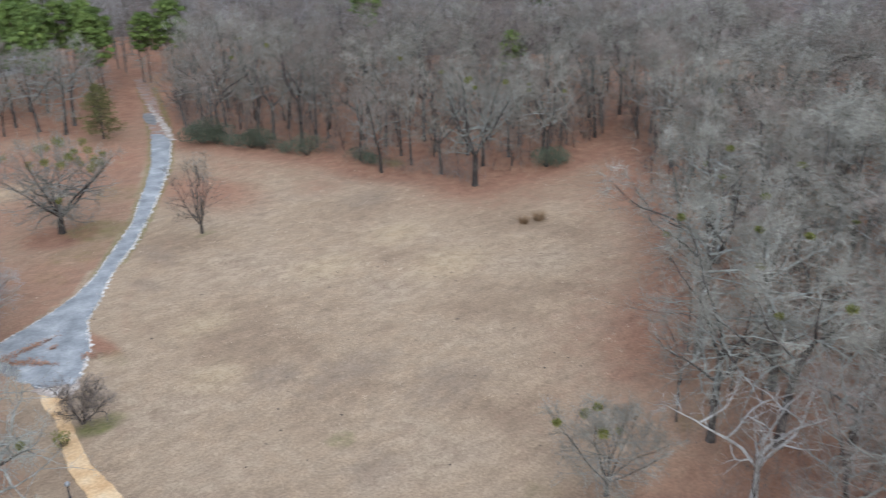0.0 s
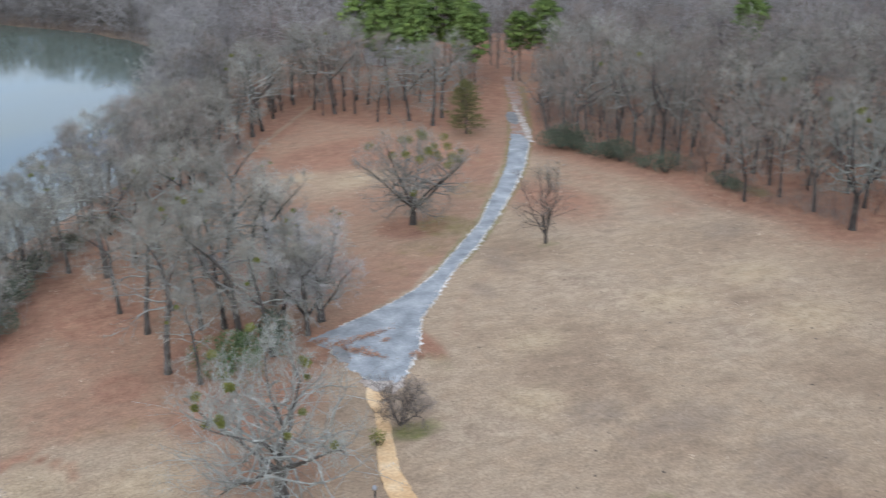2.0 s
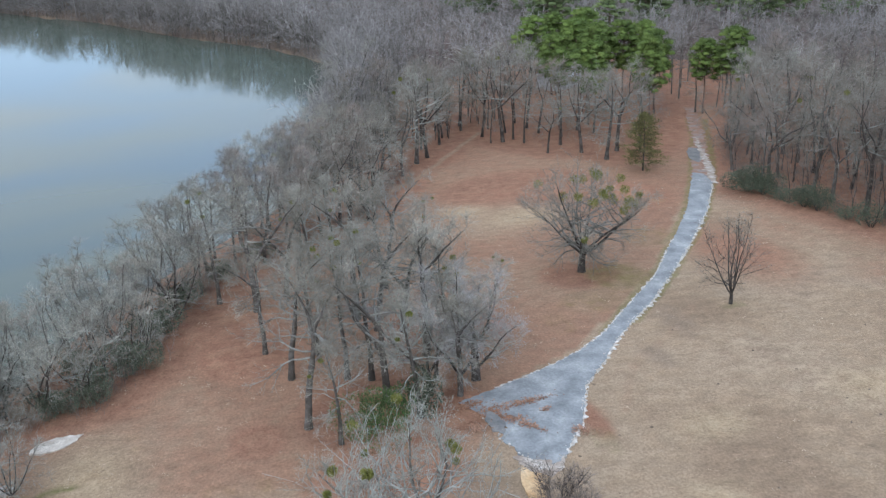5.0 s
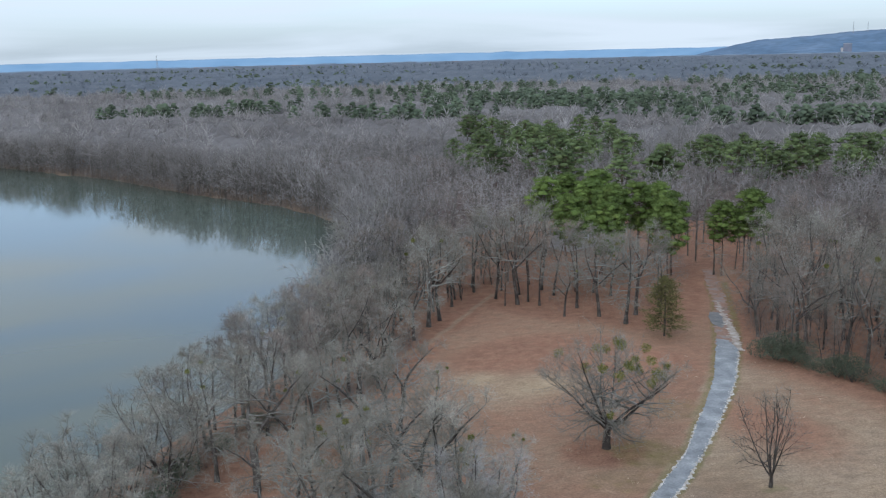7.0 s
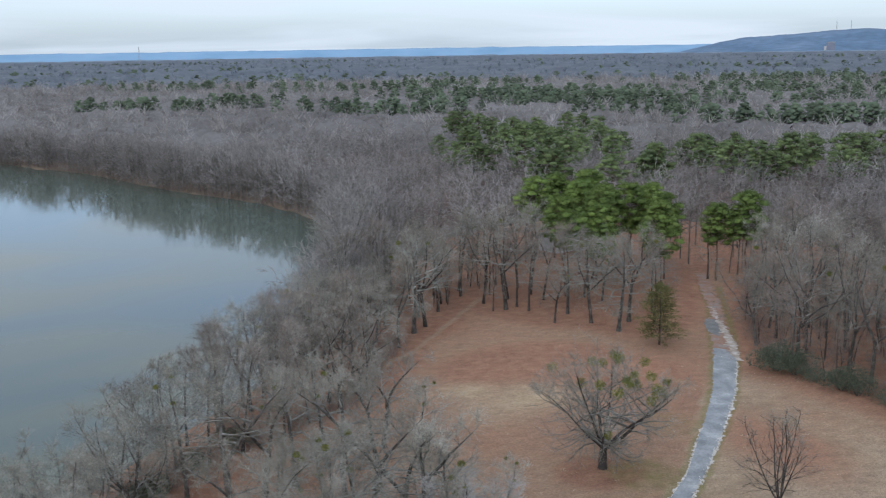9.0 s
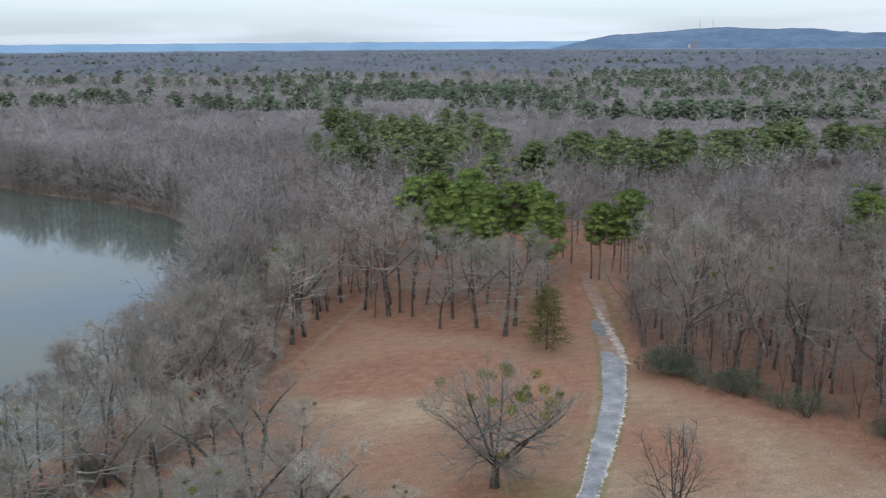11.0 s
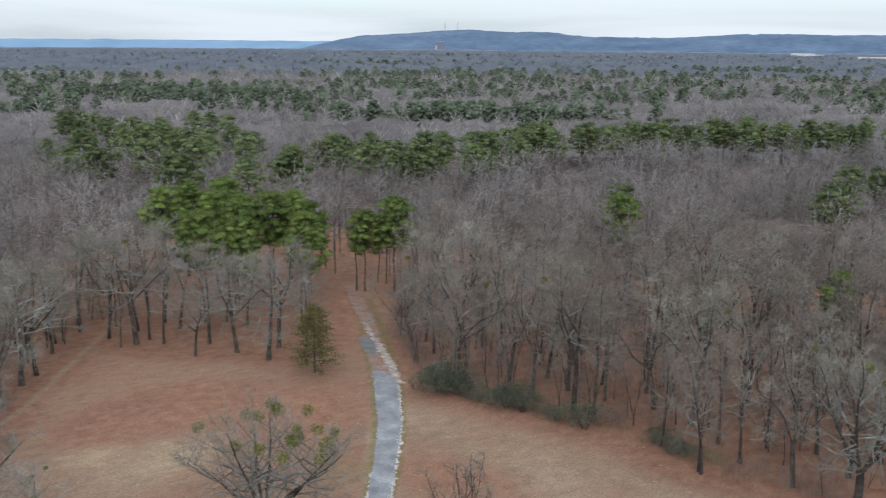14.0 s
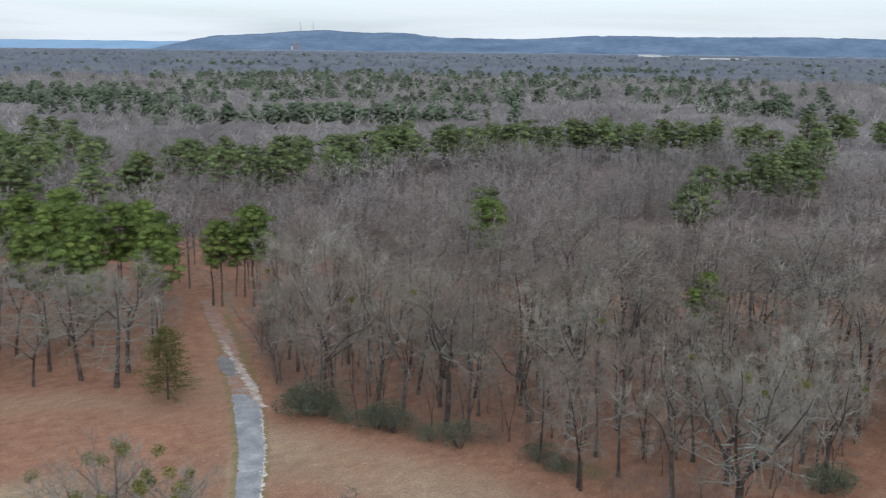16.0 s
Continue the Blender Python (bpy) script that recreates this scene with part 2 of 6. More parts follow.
ROAD_RIGHT = [(101.5, 168), (95.3, 157.3), (88.0, 144.3), (80.6, 131), (73.4, 119.4), (64.8, 107.2), (56.6, 97.4), (48.0, 87.8), (41.8, 81.4), (37.1, 77.3), (33.0, 73.2), (29.7, 69.3), (26.6, 66.2), (23.4, 60.1), (19.6, 55.6)]
TRACK = [(22, 128), (26.1, 134.9), (32.6, 141.2), (38.8, 149.0), (45.5, 158.0), (51.6, 165.5)]
WATER_Z = -1.3


def is_near_wood(x, y):
    return inside(x, y, WOOD_EAST) or inside(x, y, WOOD_NORTH)


# ---------------------------------------------------------------- mesh tools
def mesh_of(name, verts, faces, smooth=False):
    me = bpy.data.meshes.new(name)
    me.from_pydata(verts, [], faces)
    if smooth:
        me.polygons.foreach_set("use_smooth", [True] * len(me.polygons))
    me.update()
    return me


def tri_mesh(name, V, F, tone=None):
    """A mesh of triangles straight from arrays; tone: a brightness value for each corner."""
    me = bpy.data.meshes.new(name)
    me.vertices.add(len(V))
    me.vertices.foreach_set("co", np.ascontiguousarray(V, np.float32).ravel())
    me.loops.add(F.size)
    me.loops.foreach_set("vertex_index", np.ascontiguousarray(F, np.int32).ravel())
    me.polygons.add(len(F))
    me.polygons.foreach_set("loop_start", np.arange(0, F.size, 3, dtype=np.int32))
    if tone is not None:
        me.attributes.new("tone", "FLOAT", "POINT").data.foreach_set("value", np.ascontiguousarray(tone, np.float32))
    me.update(calc_edges=True)
    me.validate()
    return me


def thing(name, me, mat, label, category, kind="", group=""):
    ob = new(name, me)
    for m in mat if isinstance(mat, tuple) else (mat,):
        me.materials.append(m)
    return tagged(ob, label, category, group, kind)


def part(name, me, mat, parent, label=""):
    if not me.materials:
        me.materials.append(mat)
    ob = new(name, me)
    ob.parent = parent
    return tagged(ob, label)


class Shape:
    """Collects vertices and faces."""

    def __init__(self):
        self.v, self.f = [], []

    def tube(self, pts, rads, sides, cap=False):
        base = len(self.v)
        for i, p in enumerate(pts):
            d = (pts[min(i + 1, len(pts) - 1)] - pts[max(i - 1, 0)]).normalized()
            a = d.cross(Vector((0.31, 0.95, 0.1)) if abs(d.z) > 0.8 else Vector((0, 0, 1))).normalized()
            b = d.cross(a)
            for k in range(sides):
                w = 2 * math.pi * k / sides
                self.v.append(p + (a * math.cos(w) + b * math.sin(w)) * rads[i])
        for i in range(len(pts) - 1):
            for k in range(sides):
                k2 = (k + 1) % sides
                o = base + i * sides
                self.f.append((o + k, o + k2, o + sides + k2, o + sides + k))
        if cap:
            self.f.append(tuple(base + (len(pts) - 1) * sides + k for k in range(sides)))

    def spike(self, p, q, r):
        d = (q - p).normalized()
        a = d.cross(Vector((0, 0, 1)) if abs(d.z) < 0.9 else Vector((1, 0, 0))).normalized() * r
        b = d.cross(a)
        o = len(self.v)
        self.v += [p + a, p - a * 0.5 + b * 0.87, p - a * 0.5 - b * 0.87, q]
        self.f += [(o, o + 1, o + 3), (o + 1, o + 2, o + 3), (o + 2, o, o + 3)]

    def leaf(self, p, d, up, length, width):
        s = d.cross(up).normalized() * width * 0.5
        o = len(self.v)
        self.v += [p, p + d * length * 0.5 + s + up * 0.08 * length, p + d * length, p + d * length * 0.5 - s + up * 0.08 * length]
        self.f += [(o, o + 1, o + 2), (o, o + 2, o + 3)]

    def box(self, lo, hi):
        o = len(self.v)
        self.v += [Vector((x, y, z)) for z in (lo[2], hi[2]) for x, y in ((lo[0], lo[1]), (hi[0], lo[1]), (hi[0], hi[1]), (lo[0], hi[1]))]
        self.f += [tuple(o + i for i in q) for q in ((3, 2, 1, 0), (4, 5, 6, 7), (0, 1, 5, 4), (1, 2, 6, 5), (2, 3, 7, 6), (3, 0, 4, 7))]

    def mesh(self, name, smooth=False):
        return mesh_of(name, self.v, self.f, smooth)

    def arrays(self):
        F = []
        for f in self.f:
            F += [(f[0], f[i], f[i + 1]) for i in range(1, len(f) - 1)]
        return np.array([tuple(v) for v in self.v], np.float32), np.array(F, np.int32)


def scatter_mesh(name, kinds, spots, rng):
    """Tiles small shapes (vertex and face arrays) over spots of (x, y, z, size, height factor) as one mesh."""
    VV, FF, TT, MM, base = [], [], [], [], 0
    for x, y, z, s, h in spots:
        V, F, *M = kinds[rng.randrange(len(kinds))]
        MM += M
        a = rng.uniform(0, 2 * math.pi)
        c, n = math.cos(a), math.sin(a)
        W = np.empty_like(V)
        W[:, 0] = (V[:, 0] * c - V[:, 1] * n) * s + x
        W[:, 1] = (V[:, 0] * n + V[:, 1] * c) * s + y
        W[:, 2] = V[:, 2] * s * h + z
        VV.append(W)
        FF.append(F + base)
        TT.append(np.full(len(V), rng.random(), np.float32))
        base += len(V)
    me = tri_mesh(name, np.concatenate(VV), np.concatenate(FF), np.concatenate(TT))
    if MM:
        me.polygons.foreach_set("material_index", np.concatenate(MM))
    return me


# ---------------------------------------------------------------- ground, one sheet to the horizon
def spaced(lo, hi, step, far):
    mid = list(np.arange(lo, hi + 0.1, step))
    out, s = [], step
    while (out[-1] if out else hi) < far:
        s *= 1.22
        out.append((out[-1] if out else hi) + s)
    back_, s = [], step
    while (back_[-1] if back_ else lo) > -far:
        s *= 1.22
        back_.append((back_[-1] if back_ else lo) - s)
    return np.array(back_[::-1] + mid + out)


def smooth01(x):
    x = np.clip(x, 0, 1)
    return x * x * (3 - 2 * x)


gx, gy = spaced(-60, 130, 1.0, 6000), spaced(-30, 200, 1.0, 6000)
GX, GY = np.meshgrid(gx, gy)
river_d = np.where(inside_np(GX, GY, RIVER), -1, 1) * line_dist(GX, GY, RIVER, True)
rr = np.random.RandomState(5)
bumps = 0.10 * np.sin(GX * 0.21 + 1.3) * np.sin(GY * 0.17) + 0.06 * np.sin(GX * 0.53 + GY * 0.41) + rr.normal(0, 0.02, GX.shape)
GZ = np.where(river_d > 0, -1.25 * (1 - smooth01(river_d / 7.0)), -1.25 - 2.5 * smooth01(-river_d / 12.0)) + bumps * smooth01(river_d / 6)
flat = smooth01((np.minimum(line_dist(GX, GY, ROAD_LEFT), line_dist(GX, GY, ROAD_RIGHT)) - 2.5) / 5)
flat = flat * ~inside_np(GX, GY, ROAD_LEFT + ROAD_RIGHT[::-1])
GZ = np.where(river_d > 6, GZ * flat, GZ)
wood = inside_np(GX, GY, WOOD_EAST) | inside_np(GX, GY, WOOD_NORTH) | inside_np(GX, GY, WOOD_BANK) | (np.hypot(GX, GY - 10) > 190)
edge_d = np.minimum(np.minimum(line_dist(GX, GY, WOOD_EAST[:-4]), line_dist(GX, GY, WOOD_NORTH[:13])), line_dist(GX, GY, WOOD_BANK[:13]))


def blob(x, y, rx, ry, soft=1.0):
    return smooth01((1.25 - np.hypot((GX - x) / rx, (GY - y) / ry)) * 1.2 / soft)


def noise_grid(scale):
    """A smooth field between 0 and 1 over the ground."""
    a = np.sin(GX * scale * 1.7 + 2.1 * np.sin(GY * scale * 1.1 + 0.7)) + np.sin(GY * scale * 2.3 + 1.9 * np.sin(GX * scale * 0.9 + 2.0)) + 0.6 * np.sin((GX + GY) * scale * 3.9 + 1.0)
    return 0.5 + a / 5.2


side = inside_np(GX, GY, [(14, 66), (29, 73.6), (45.7, 88.5), (71.3, 122.5), (98, 168), (30, 168), (-40, 120), (-40, 60), (10, 60)])
litter = np.where(wood, 1.0, smooth01(1 - edge_d / 9.0) * 0.5 + smooth01(1 - edge_d / 22.0) * 0.5)
litter = np.maximum(litter, np.where(side, 0.62, 0.0))
litter = litter + 0.3 * (noise_grid(0.06) - 0.5)
for spot in ((8, 68, 13, 12),  (18, 84, 12, 10), (-3, 86, 8, 12), (5, 58, 9, 7), (46, 128, 22, 14), (56, 118, 14, 12), (38, 92, 7, 6), (24.6, 61, 1.6, 5)):
    litter = np.maximum(litter, blob(*spot) * 0.9)
litter = np.maximum(litter, 0.62 * np.maximum(blob(-6, 64, 8, 8), blob(-3, 76, 8, 10)))
for spot in ((40, 118, 10, 7), (33, 112, 8, 6), (-16, 62, 6, 4), (22, 100, 5, 8)):
    litter = litter * (1 - 0.45 * blob(*spot, 1.6))
litter = litter * (1 - 0.75 * blob(-17.5, 66, 7, 10, 1.5)) * (1 - 0.6 * blob(-9, 54, 9, 6, 1.5))
litter = np.maximum(litter, 0.85 * smooth01(1.5 - line_dist(GX, GY, [(-15.6, 57.6), (-13.9, 59.4), (-12.4, 58.4), (-10.7, 56.8), (-9.8, 54.2)]) / 0.6))
litter = np.maximum(litter, 0.95 * blob(-4, 67, 5, 6, 1.3))
litter = np.maximum(litter, 0.72 * blob(4, 48, 9, 9, 1.4))
litter = litter * (1 - 0.5 * blob(46, 10, 20, 11, 1.5))
green = np.zeros_like(GX)
for spot, amount in (((-25.5, 62, 5.5, 4.5), 1.0), ((-20, 65.2, 2.5, 1.0), 0.7), ((-15, 70, 5, 5), 0.3), ((16.5, 47, 3.5, 2.2), 0.7), ((49.7, 77.4, 2.6, 1.8), 0.5), ((28, 29, 2.2, 1.6), 0.6), ((32, 12, 4, 3), 0.4), ((24, 57, 2, 4), 0.45),
                     ((86, 80, 3, 5), 0.6), ((48, 8, 3, 2), 0.45), ((30, 80, 3, 5), 0.4), ((42, 90, 6, 7), 0.55), ((52, 101, 6, 7), 0.45), ((36, 84, 6, 5), 0.45), ((-6, 60, 5, 3), 0.4), ((60, 114, 5, 6), 0.35), ((30, 80, 6, 4), 0.3), ((44, 76, 3, 4), 0.25), ((-14, 72, 5, 2), 0.35), ((-18, 57, 6, 3), 0.35)):
    green = np.maximum(green, blob(*spot) * amount)
rut = smooth01(1.6 - line_dist(GX, GY, [(45.5, 78.6), (38.7, 72.8), (34.4, 69.9), (31.5, 66.7), (28, 61)]) / 0.6)
litter = np.maximum(litter, 0.3 * rut)
green = np.maximum(green, 0.25 * rut)
verge = np.minimum(line_dist(GX, GY, ROAD_LEFT[1:10]), line_dist(GX, GY, ROAD_RIGHT[1:10]))
green = np.maximum(green, 0.6 * smooth01(1.6 - verge / 0.9))
green = np.maximum(green, 0.25 * ((GY > 235) & (river_d < 25)))
sand = np.maximum(0.62 * smooth01(1.4 - line_dist(GX, GY, TRACK) / 0.9), blob(43.4, 56.5, 3.2, 2.2) * 0.6)
sand = np.maximum(sand, 0.45 * smooth01(1 - np.abs(river_d) / 2.0) * (GX < 60) * (GY < 100))
dull = np.zeros_like(GX)
for spot in ((36.6, 37, 9, 4), (31, 41.5, 5, 4), (40, 28, 8, 5), (42, 76, 2.5, 7), (36, 70, 2, 5), (72, 70, 8, 5), (27, 24, 5, 4)):
    dull = np.maximum(dull, 0.75 * blob(*spot, 1.4))
dull = np.maximum(dull, 0.95 * ((GY > 200) & (river_d < 25)))
dull = np.clip(dull + 0.25 * (noise_grid(0.11) - 0.55), 0, 1)
straw = np.zeros_like(GX)
for spot in ((61.5, 46.3, 10, 7), (65, 58, 8, 6), (52, 57, 9, 6), (43.6, 56, 2.5, 1.6), (34, 56, 7, 5), (28, 46, 6, 5), (40, 115, 12, 8), (33, 120, 7, 6), (-14, 54, 8, 6), (-18, 66, 6, 8), (-6, 50, 9, 6)):
    straw = np.maximum(straw, 0.8 * blob(*spot, 1.6))
litter = np.maximum(litter, 0.75 * blob(51.7, 16.5, 5, 4, 1.5))
litter = np.maximum(litter, 0.85 * blob(60, 92, 10, 18, 1.5))
litter = np.maximum(litter, 0.5 * blob(70, 98, 7, 16, 1.5))
litter = np.maximum(litter, 0.5 * blob(72, 80, 9, 8, 1.5))
NX, NY = len(gx), len(gy)
idx = np.arange(NX * NY).reshape(NY, NX)
quads = np.stack([idx[:-1, :-1], idx[:-1, 1:], idx[1:, 1:], idx[1:, :-1]], -1).reshape(-1, 4)
ground_me = bpy.data.meshes.new("ground")
ground_me.vertices.add(NX * NY)
ground_me.vertices.foreach_set("co", np.stack([GX, GY, GZ], -1).astype(np.float32).ravel())
ground_me.loops.add(quads.size)
ground_me.loops.foreach_set("vertex_index", quads.astype(np.int32).ravel())
ground_me.polygons.add(len(quads))
ground_me.polygons.foreach_set("loop_start", np.arange(0, quads.size, 4, dtype=np.int32))
for label_, arr in (("litter", litter), ("green", green), ("sand", sand), ("dull", dull), ("straw", straw)):
    ground_me.attributes.new(label_, "FLOAT", "POINT").data.foreach_set("value", arr.astype(np.float32).ravel())
ground_me.update(calc_edges=True)
ground_me.polygons.foreach_set("use_smooth", [True] * len(quads))


def ground_z(x, y):
    i, j = int(np.searchsorted(gx, x)), int(np.searchsorted(gy, y))
    i, j = min(max(i, 1), NX - 1), min(max(j, 1), NY - 1)
    u, v = (x - gx[i - 1]) / (gx[i] - gx[i - 1]), (y - gy[j - 1]) / (gy[j] - gy[j - 1])
    return float((GZ[j - 1, i - 1] * (1 - u) + GZ[j - 1, i] * u) * (1 - v) + (GZ[j, i - 1] * (1 - u) + GZ[j, i] * u) * v)


def ground_material():
    m = bpy.data.materials.new("winter_ground")
    m.use_nodes = True
    t = m.node_tree
    n, link = t.nodes.new, t.links.new
    bsdf = t.nodes["Principled BSDF"]
    bsdf.inputs["Roughness"].default_value = 1.0
    bsdf.inputs["Specular IOR Level"].default_value = 0.1
    pos = n("ShaderNodeNewGeometry").outputs["Position"]

    def noise_at(scale, detail=6, rough=0.6):
        x = n("ShaderNodeTexNoise")
        x.inputs["Scale"].default_value, x.inputs["Detail"].default_value, x.inputs["Roughness"].default_value = scale, detail, rough
        link(pos, x.inputs[0])
        return x.outputs[0]

    def ramp(src, *stops):
        r = n("ShaderNodeValToRGB")
        while len(r.color_ramp.elements) < len(stops):
            r.color_ramp.elements.new(0.5)
        for e, (p, c) in zip(r.color_ramp.elements, stops):
            e.position, e.color = p, (*c, 1)
        link(src, r.inputs[0])
        return r.outputs[0]

    def masked(name, wobble, lo, hi, gain):
        at = n("ShaderNodeAttribute")
        at.attribute_name = name
        ma = n("ShaderNodeMath")
        ma.operation = "MULTIPLY_ADD"
        link(wobble, ma.inputs[0])
        ma.inputs[1].default_value = gain
        link(at.outputs["Fac"], ma.inputs[2])
        r = n("ShaderNodeMapRange")
        r.interpolation_type = "SMOOTHSTEP"
        r.inputs[1].default_value, r.inputs[2].default_value = lo + gain * 0.5, hi + gain * 0.5
        link(ma.outputs[0], r.inputs[0])
        return r.outputs[0]

    def mix(f, a, b):
        x = n("ShaderNodeMix")
        x.data_type = "RGBA"
        link(f, x.inputs["Factor"])
        link(a, x.inputs[6])
        link(b, x.inputs[7])
        return x.outputs[2]

    lay = n("ShaderNodeMapping")
    lay.inputs["Rotation"].default_value, lay.inputs["Scale"].default_value = (0, 0, 0.6), (0.5, 0.9, 1)
    link(pos, lay.inputs[0])
    streak = n("ShaderNodeTexNoise")
    streak.inputs["Scale"].default_value, streak.inputs["Detail"].default_value, streak.inputs["Roughness"].default_value = 0.9, 6, 0.65
    link(lay.outputs[0], streak.inputs[0])
    big, mid, fine = noise_at(0.07, 4), noise_at(0.6, 6), noise_at(3.6, 9, 0.85)
    crisp = n("ShaderNodeMapRange")
    crisp.inputs[1].default_value, crisp.inputs[2].default_value = 0.36, 0.64
    link(mid, crisp.inputs[0])
    grass = mix(crisp.outputs[0], ramp(big, (0.36, (0.335, 0.238, 0.158)), (0.5, (0.41, 0.298, 0.196)), (0.64, (0.335, 0.245, 0.17))),
                ramp(big, (0.38, (0.305, 0.22, 0.148)), (0.62, (0.45, 0.345, 0.235))))
    leaves = mix(crisp.outputs[0], ramp(big, (0.3, (0.333, 0.168, 0.108)), (0.7, (0.27, 0.143, 0.095))), ramp(big, (0.3, (0.397, 0.226, 0.145)), (0.7, (0.325, 0.188, 0.122))))
    moss = ramp(mid, (0.3, (0.13, 0.145, 0.045)), (0.7, (0.21, 0.20, 0.075)))
    soil = ramp(mid, (0.3, (0.42, 0.32, 0.215)), (0.7, (0.32, 0.23, 0.16)))
    col = mix(masked("litter", mid, 0.1, 0.9, 0.9), grass, leaves)
    faded = ramp(mid, (0.3, (0.26, 0.19, 0.133)), (0.7, (0.34, 0.258, 0.185)))
    bleached = ramp(mid, (0.3, (0.41, 0.30, 0.182)), (0.7, (0.50, 0.385, 0.252)))
    col = mix(masked("dull", mid, 0.15, 0.95, 0.8), col, faded)
    col = mix(masked("straw", mid, 0.15, 1.0, 0.8), col, bleached)
    col = mix(masked("green", mid, 0.3, 0.9, 0.6), col, moss)
    col = mix(masked("sand", mid, 0.35, 0.8, 0.5), col, soil)
    shade = n("ShaderNodeMapRange")
    shade.inputs[1].default_value, shade.inputs[2].default_value = 0.3, 0.7
    shade.inputs[3].default_value, shade.inputs[4].default_value = 0.41, 1.2
    link(fine, shade.inputs[0])
    x = n("ShaderNodeVectorMath")
    x.operation = "SCALE"
    link(col, x.inputs[0])
    link(shade.outputs[0], x.inputs[3])
    worn = n("ShaderNodeMapRange")
    worn.inputs[1].default_value, worn.inputs[2].default_value = 0.3, 0.7
    worn.inputs[3].default_value, worn.inputs[4].default_value = 0.82, 1.14
    link(streak.outputs[0], worn.inputs[0])
    y = n("ShaderNodeVectorMath")
    y.operation = "SCALE"
    link(x.outputs[0], y.inputs[0])
    link(worn.outputs[0], y.inputs[3])
    link(y.outputs[0], bsdf.inputs["Base Color"])
    bp = n("ShaderNodeBump")
    bp.inputs["Strength"].default_value, bp.inputs["Distance"].default_value = 0.7, 0.15
    link(fine, bp.inputs["Height"])
    link(bp.outputs[0], bsdf.inputs["Normal"])
    return m


thing("ground", ground_me, ground_material(), "dry winter meadow with tan grass and red-brown leaf litter", "ground", "structure")


def water_material():
    m = bpy.data.materials.new("river_water")
    m.use_nodes = True
    t = m.node_tree
    n, link = t.nodes.new, t.links.new
    bsdf = t.nodes["Principled BSDF"]
    bsdf.inputs["Base Color"].default_value = (0.07, 0.09, 0.07, 1)
    bsdf.inputs["Roughness"].default_value = 0.05
    bsdf.inputs["IOR"].default_value = 1.28
    pos = n("ShaderNodeNewGeometry").outputs["Position"]
    mp = n("ShaderNodeMapping")
    mp.inputs["Scale"].default_value = (0.5, 0.16, 1)
    mp.inputs["Rotation"].default_value = (0, 0, 0.5)
    link(pos, mp.inputs[0])
    w = n("ShaderNodeTexNoise")
    w.inputs["Scale"].default_value, w.inputs["Detail"].default_value = 1.0, 3
    link(mp.outputs[0], w.inputs[0])
    bp = n("ShaderNodeBump")
    bp.inputs["Strength"].default_value, bp.inputs["Distance"].default_value = 0.05, 0.1
    link(w.outputs[0], bp.inputs["Height"])
    link(bp.outputs[0], bsdf.inputs["Normal"])
    return m


water = Shape()
for x, y in RIVER:
    water.v.append(Vector((x, y, WATER_Z)))
wb = bmesh.new()
face = wb.faces.new([wb.verts.new(v) for v in water.v])
if face.normal.z < 0:
    bmesh.ops.reverse_faces(wb, faces=[face])
wb.normal_update()
if face.normal.z < 0:
    face.normal_flip()
bmesh.ops.triangulate(wb, faces=wb.faces[:])
me_water = bpy.data.meshes.new("water")
wb.to_mesh(me_water)
wb.free()
thing("water", me_water, water_material(), "calm grey-green river mirroring sky and bare trees", "water", "structure")


# ---------------------------------------------------------------- road and path
def resample(pts, step):
    out = []
    for (x0, y0), (x1, y1) in zip(pts, pts[1:]):
        n = max(1, int(math.hypot(x1 - x0, y1 - y0) / step))
        out += [(x0 + (x1 - x0) * i / n, y0 + (y1 - y0) * i / n) for i in range(n)]
    return out + [pts[-1]]


def even(pts, n):
    """n points at even steps along a polyline."""
    d = [0.0]
    for (x0, y0), (x1, y1) in zip(pts, pts[1:]):
        d.append(d[-1] + math.hypot(x1 - x0, y1 - y0))
    q = np.linspace(0, d[-1], n)
    return list(zip(np.interp(q, d, [p[0] for p in pts]), np.interp(q, d, [p[1] for p in pts])))


def ribbon(name, left, right, n, across, z, depth, wobble, rng):
    """A slab between two lines with ragged sides, z above the ground."""
    L, R = even(left, n), even(right, n)
    s = Shape()
    for i in range(n):
        wl_, wr = rng.gauss(0, wobble), rng.gauss(0, wobble)
        for k in range(across + 1):
            u = k / across
            x, y = L[i][0] * (1 - u) + R[i][0] * u, L[i][1] * (1 - u) + R[i][1] * u
            ux, uy = R[i][0] - L[i][0], R[i][1] - L[i][1]
            ln = math.hypot(ux, uy) + 1e-6
            if k == 0:
                x, y = x - ux / ln * wl_, y - uy / ln * wl_
            if k == across:
                x, y = x + ux / ln * wr, y + uy / ln * wr
            s.v.append(Vector((x, y, max(ground_z(x, y), -0.02) + z)))
    w = across + 1
    top = len(s.v)
    s.v += [v - Vector((0, 0, depth)) for v in s.v]
    for i in range(n - 1):
        for k in range(across):
            o = i * w + k
            s.f.append((o, o + w, o + w + 1, o + 1))
        for o, p in ((i * w, i * w + w), (i * w + w + across, i * w + across)):
            s.f.append((o, o + top, p + top, p) if o < p else (o, o + top, p + top, p))
    return s.mesh(name)


rng = random.Random(3)
def shifted(line, d):
    """A line moved sideways."""
    out = []
    for i, (x, y) in enumerate(line):
        (x0, y0), (x1, y1) = line[max(i - 1, 0)], line[min(i + 1, len(line) - 1)]
        ln = math.hypot(x1 - x0, y1 - y0)
        out.append((x - (y1 - y0) / ln * d, y + (x1 - x0) / ln * d))
    return out


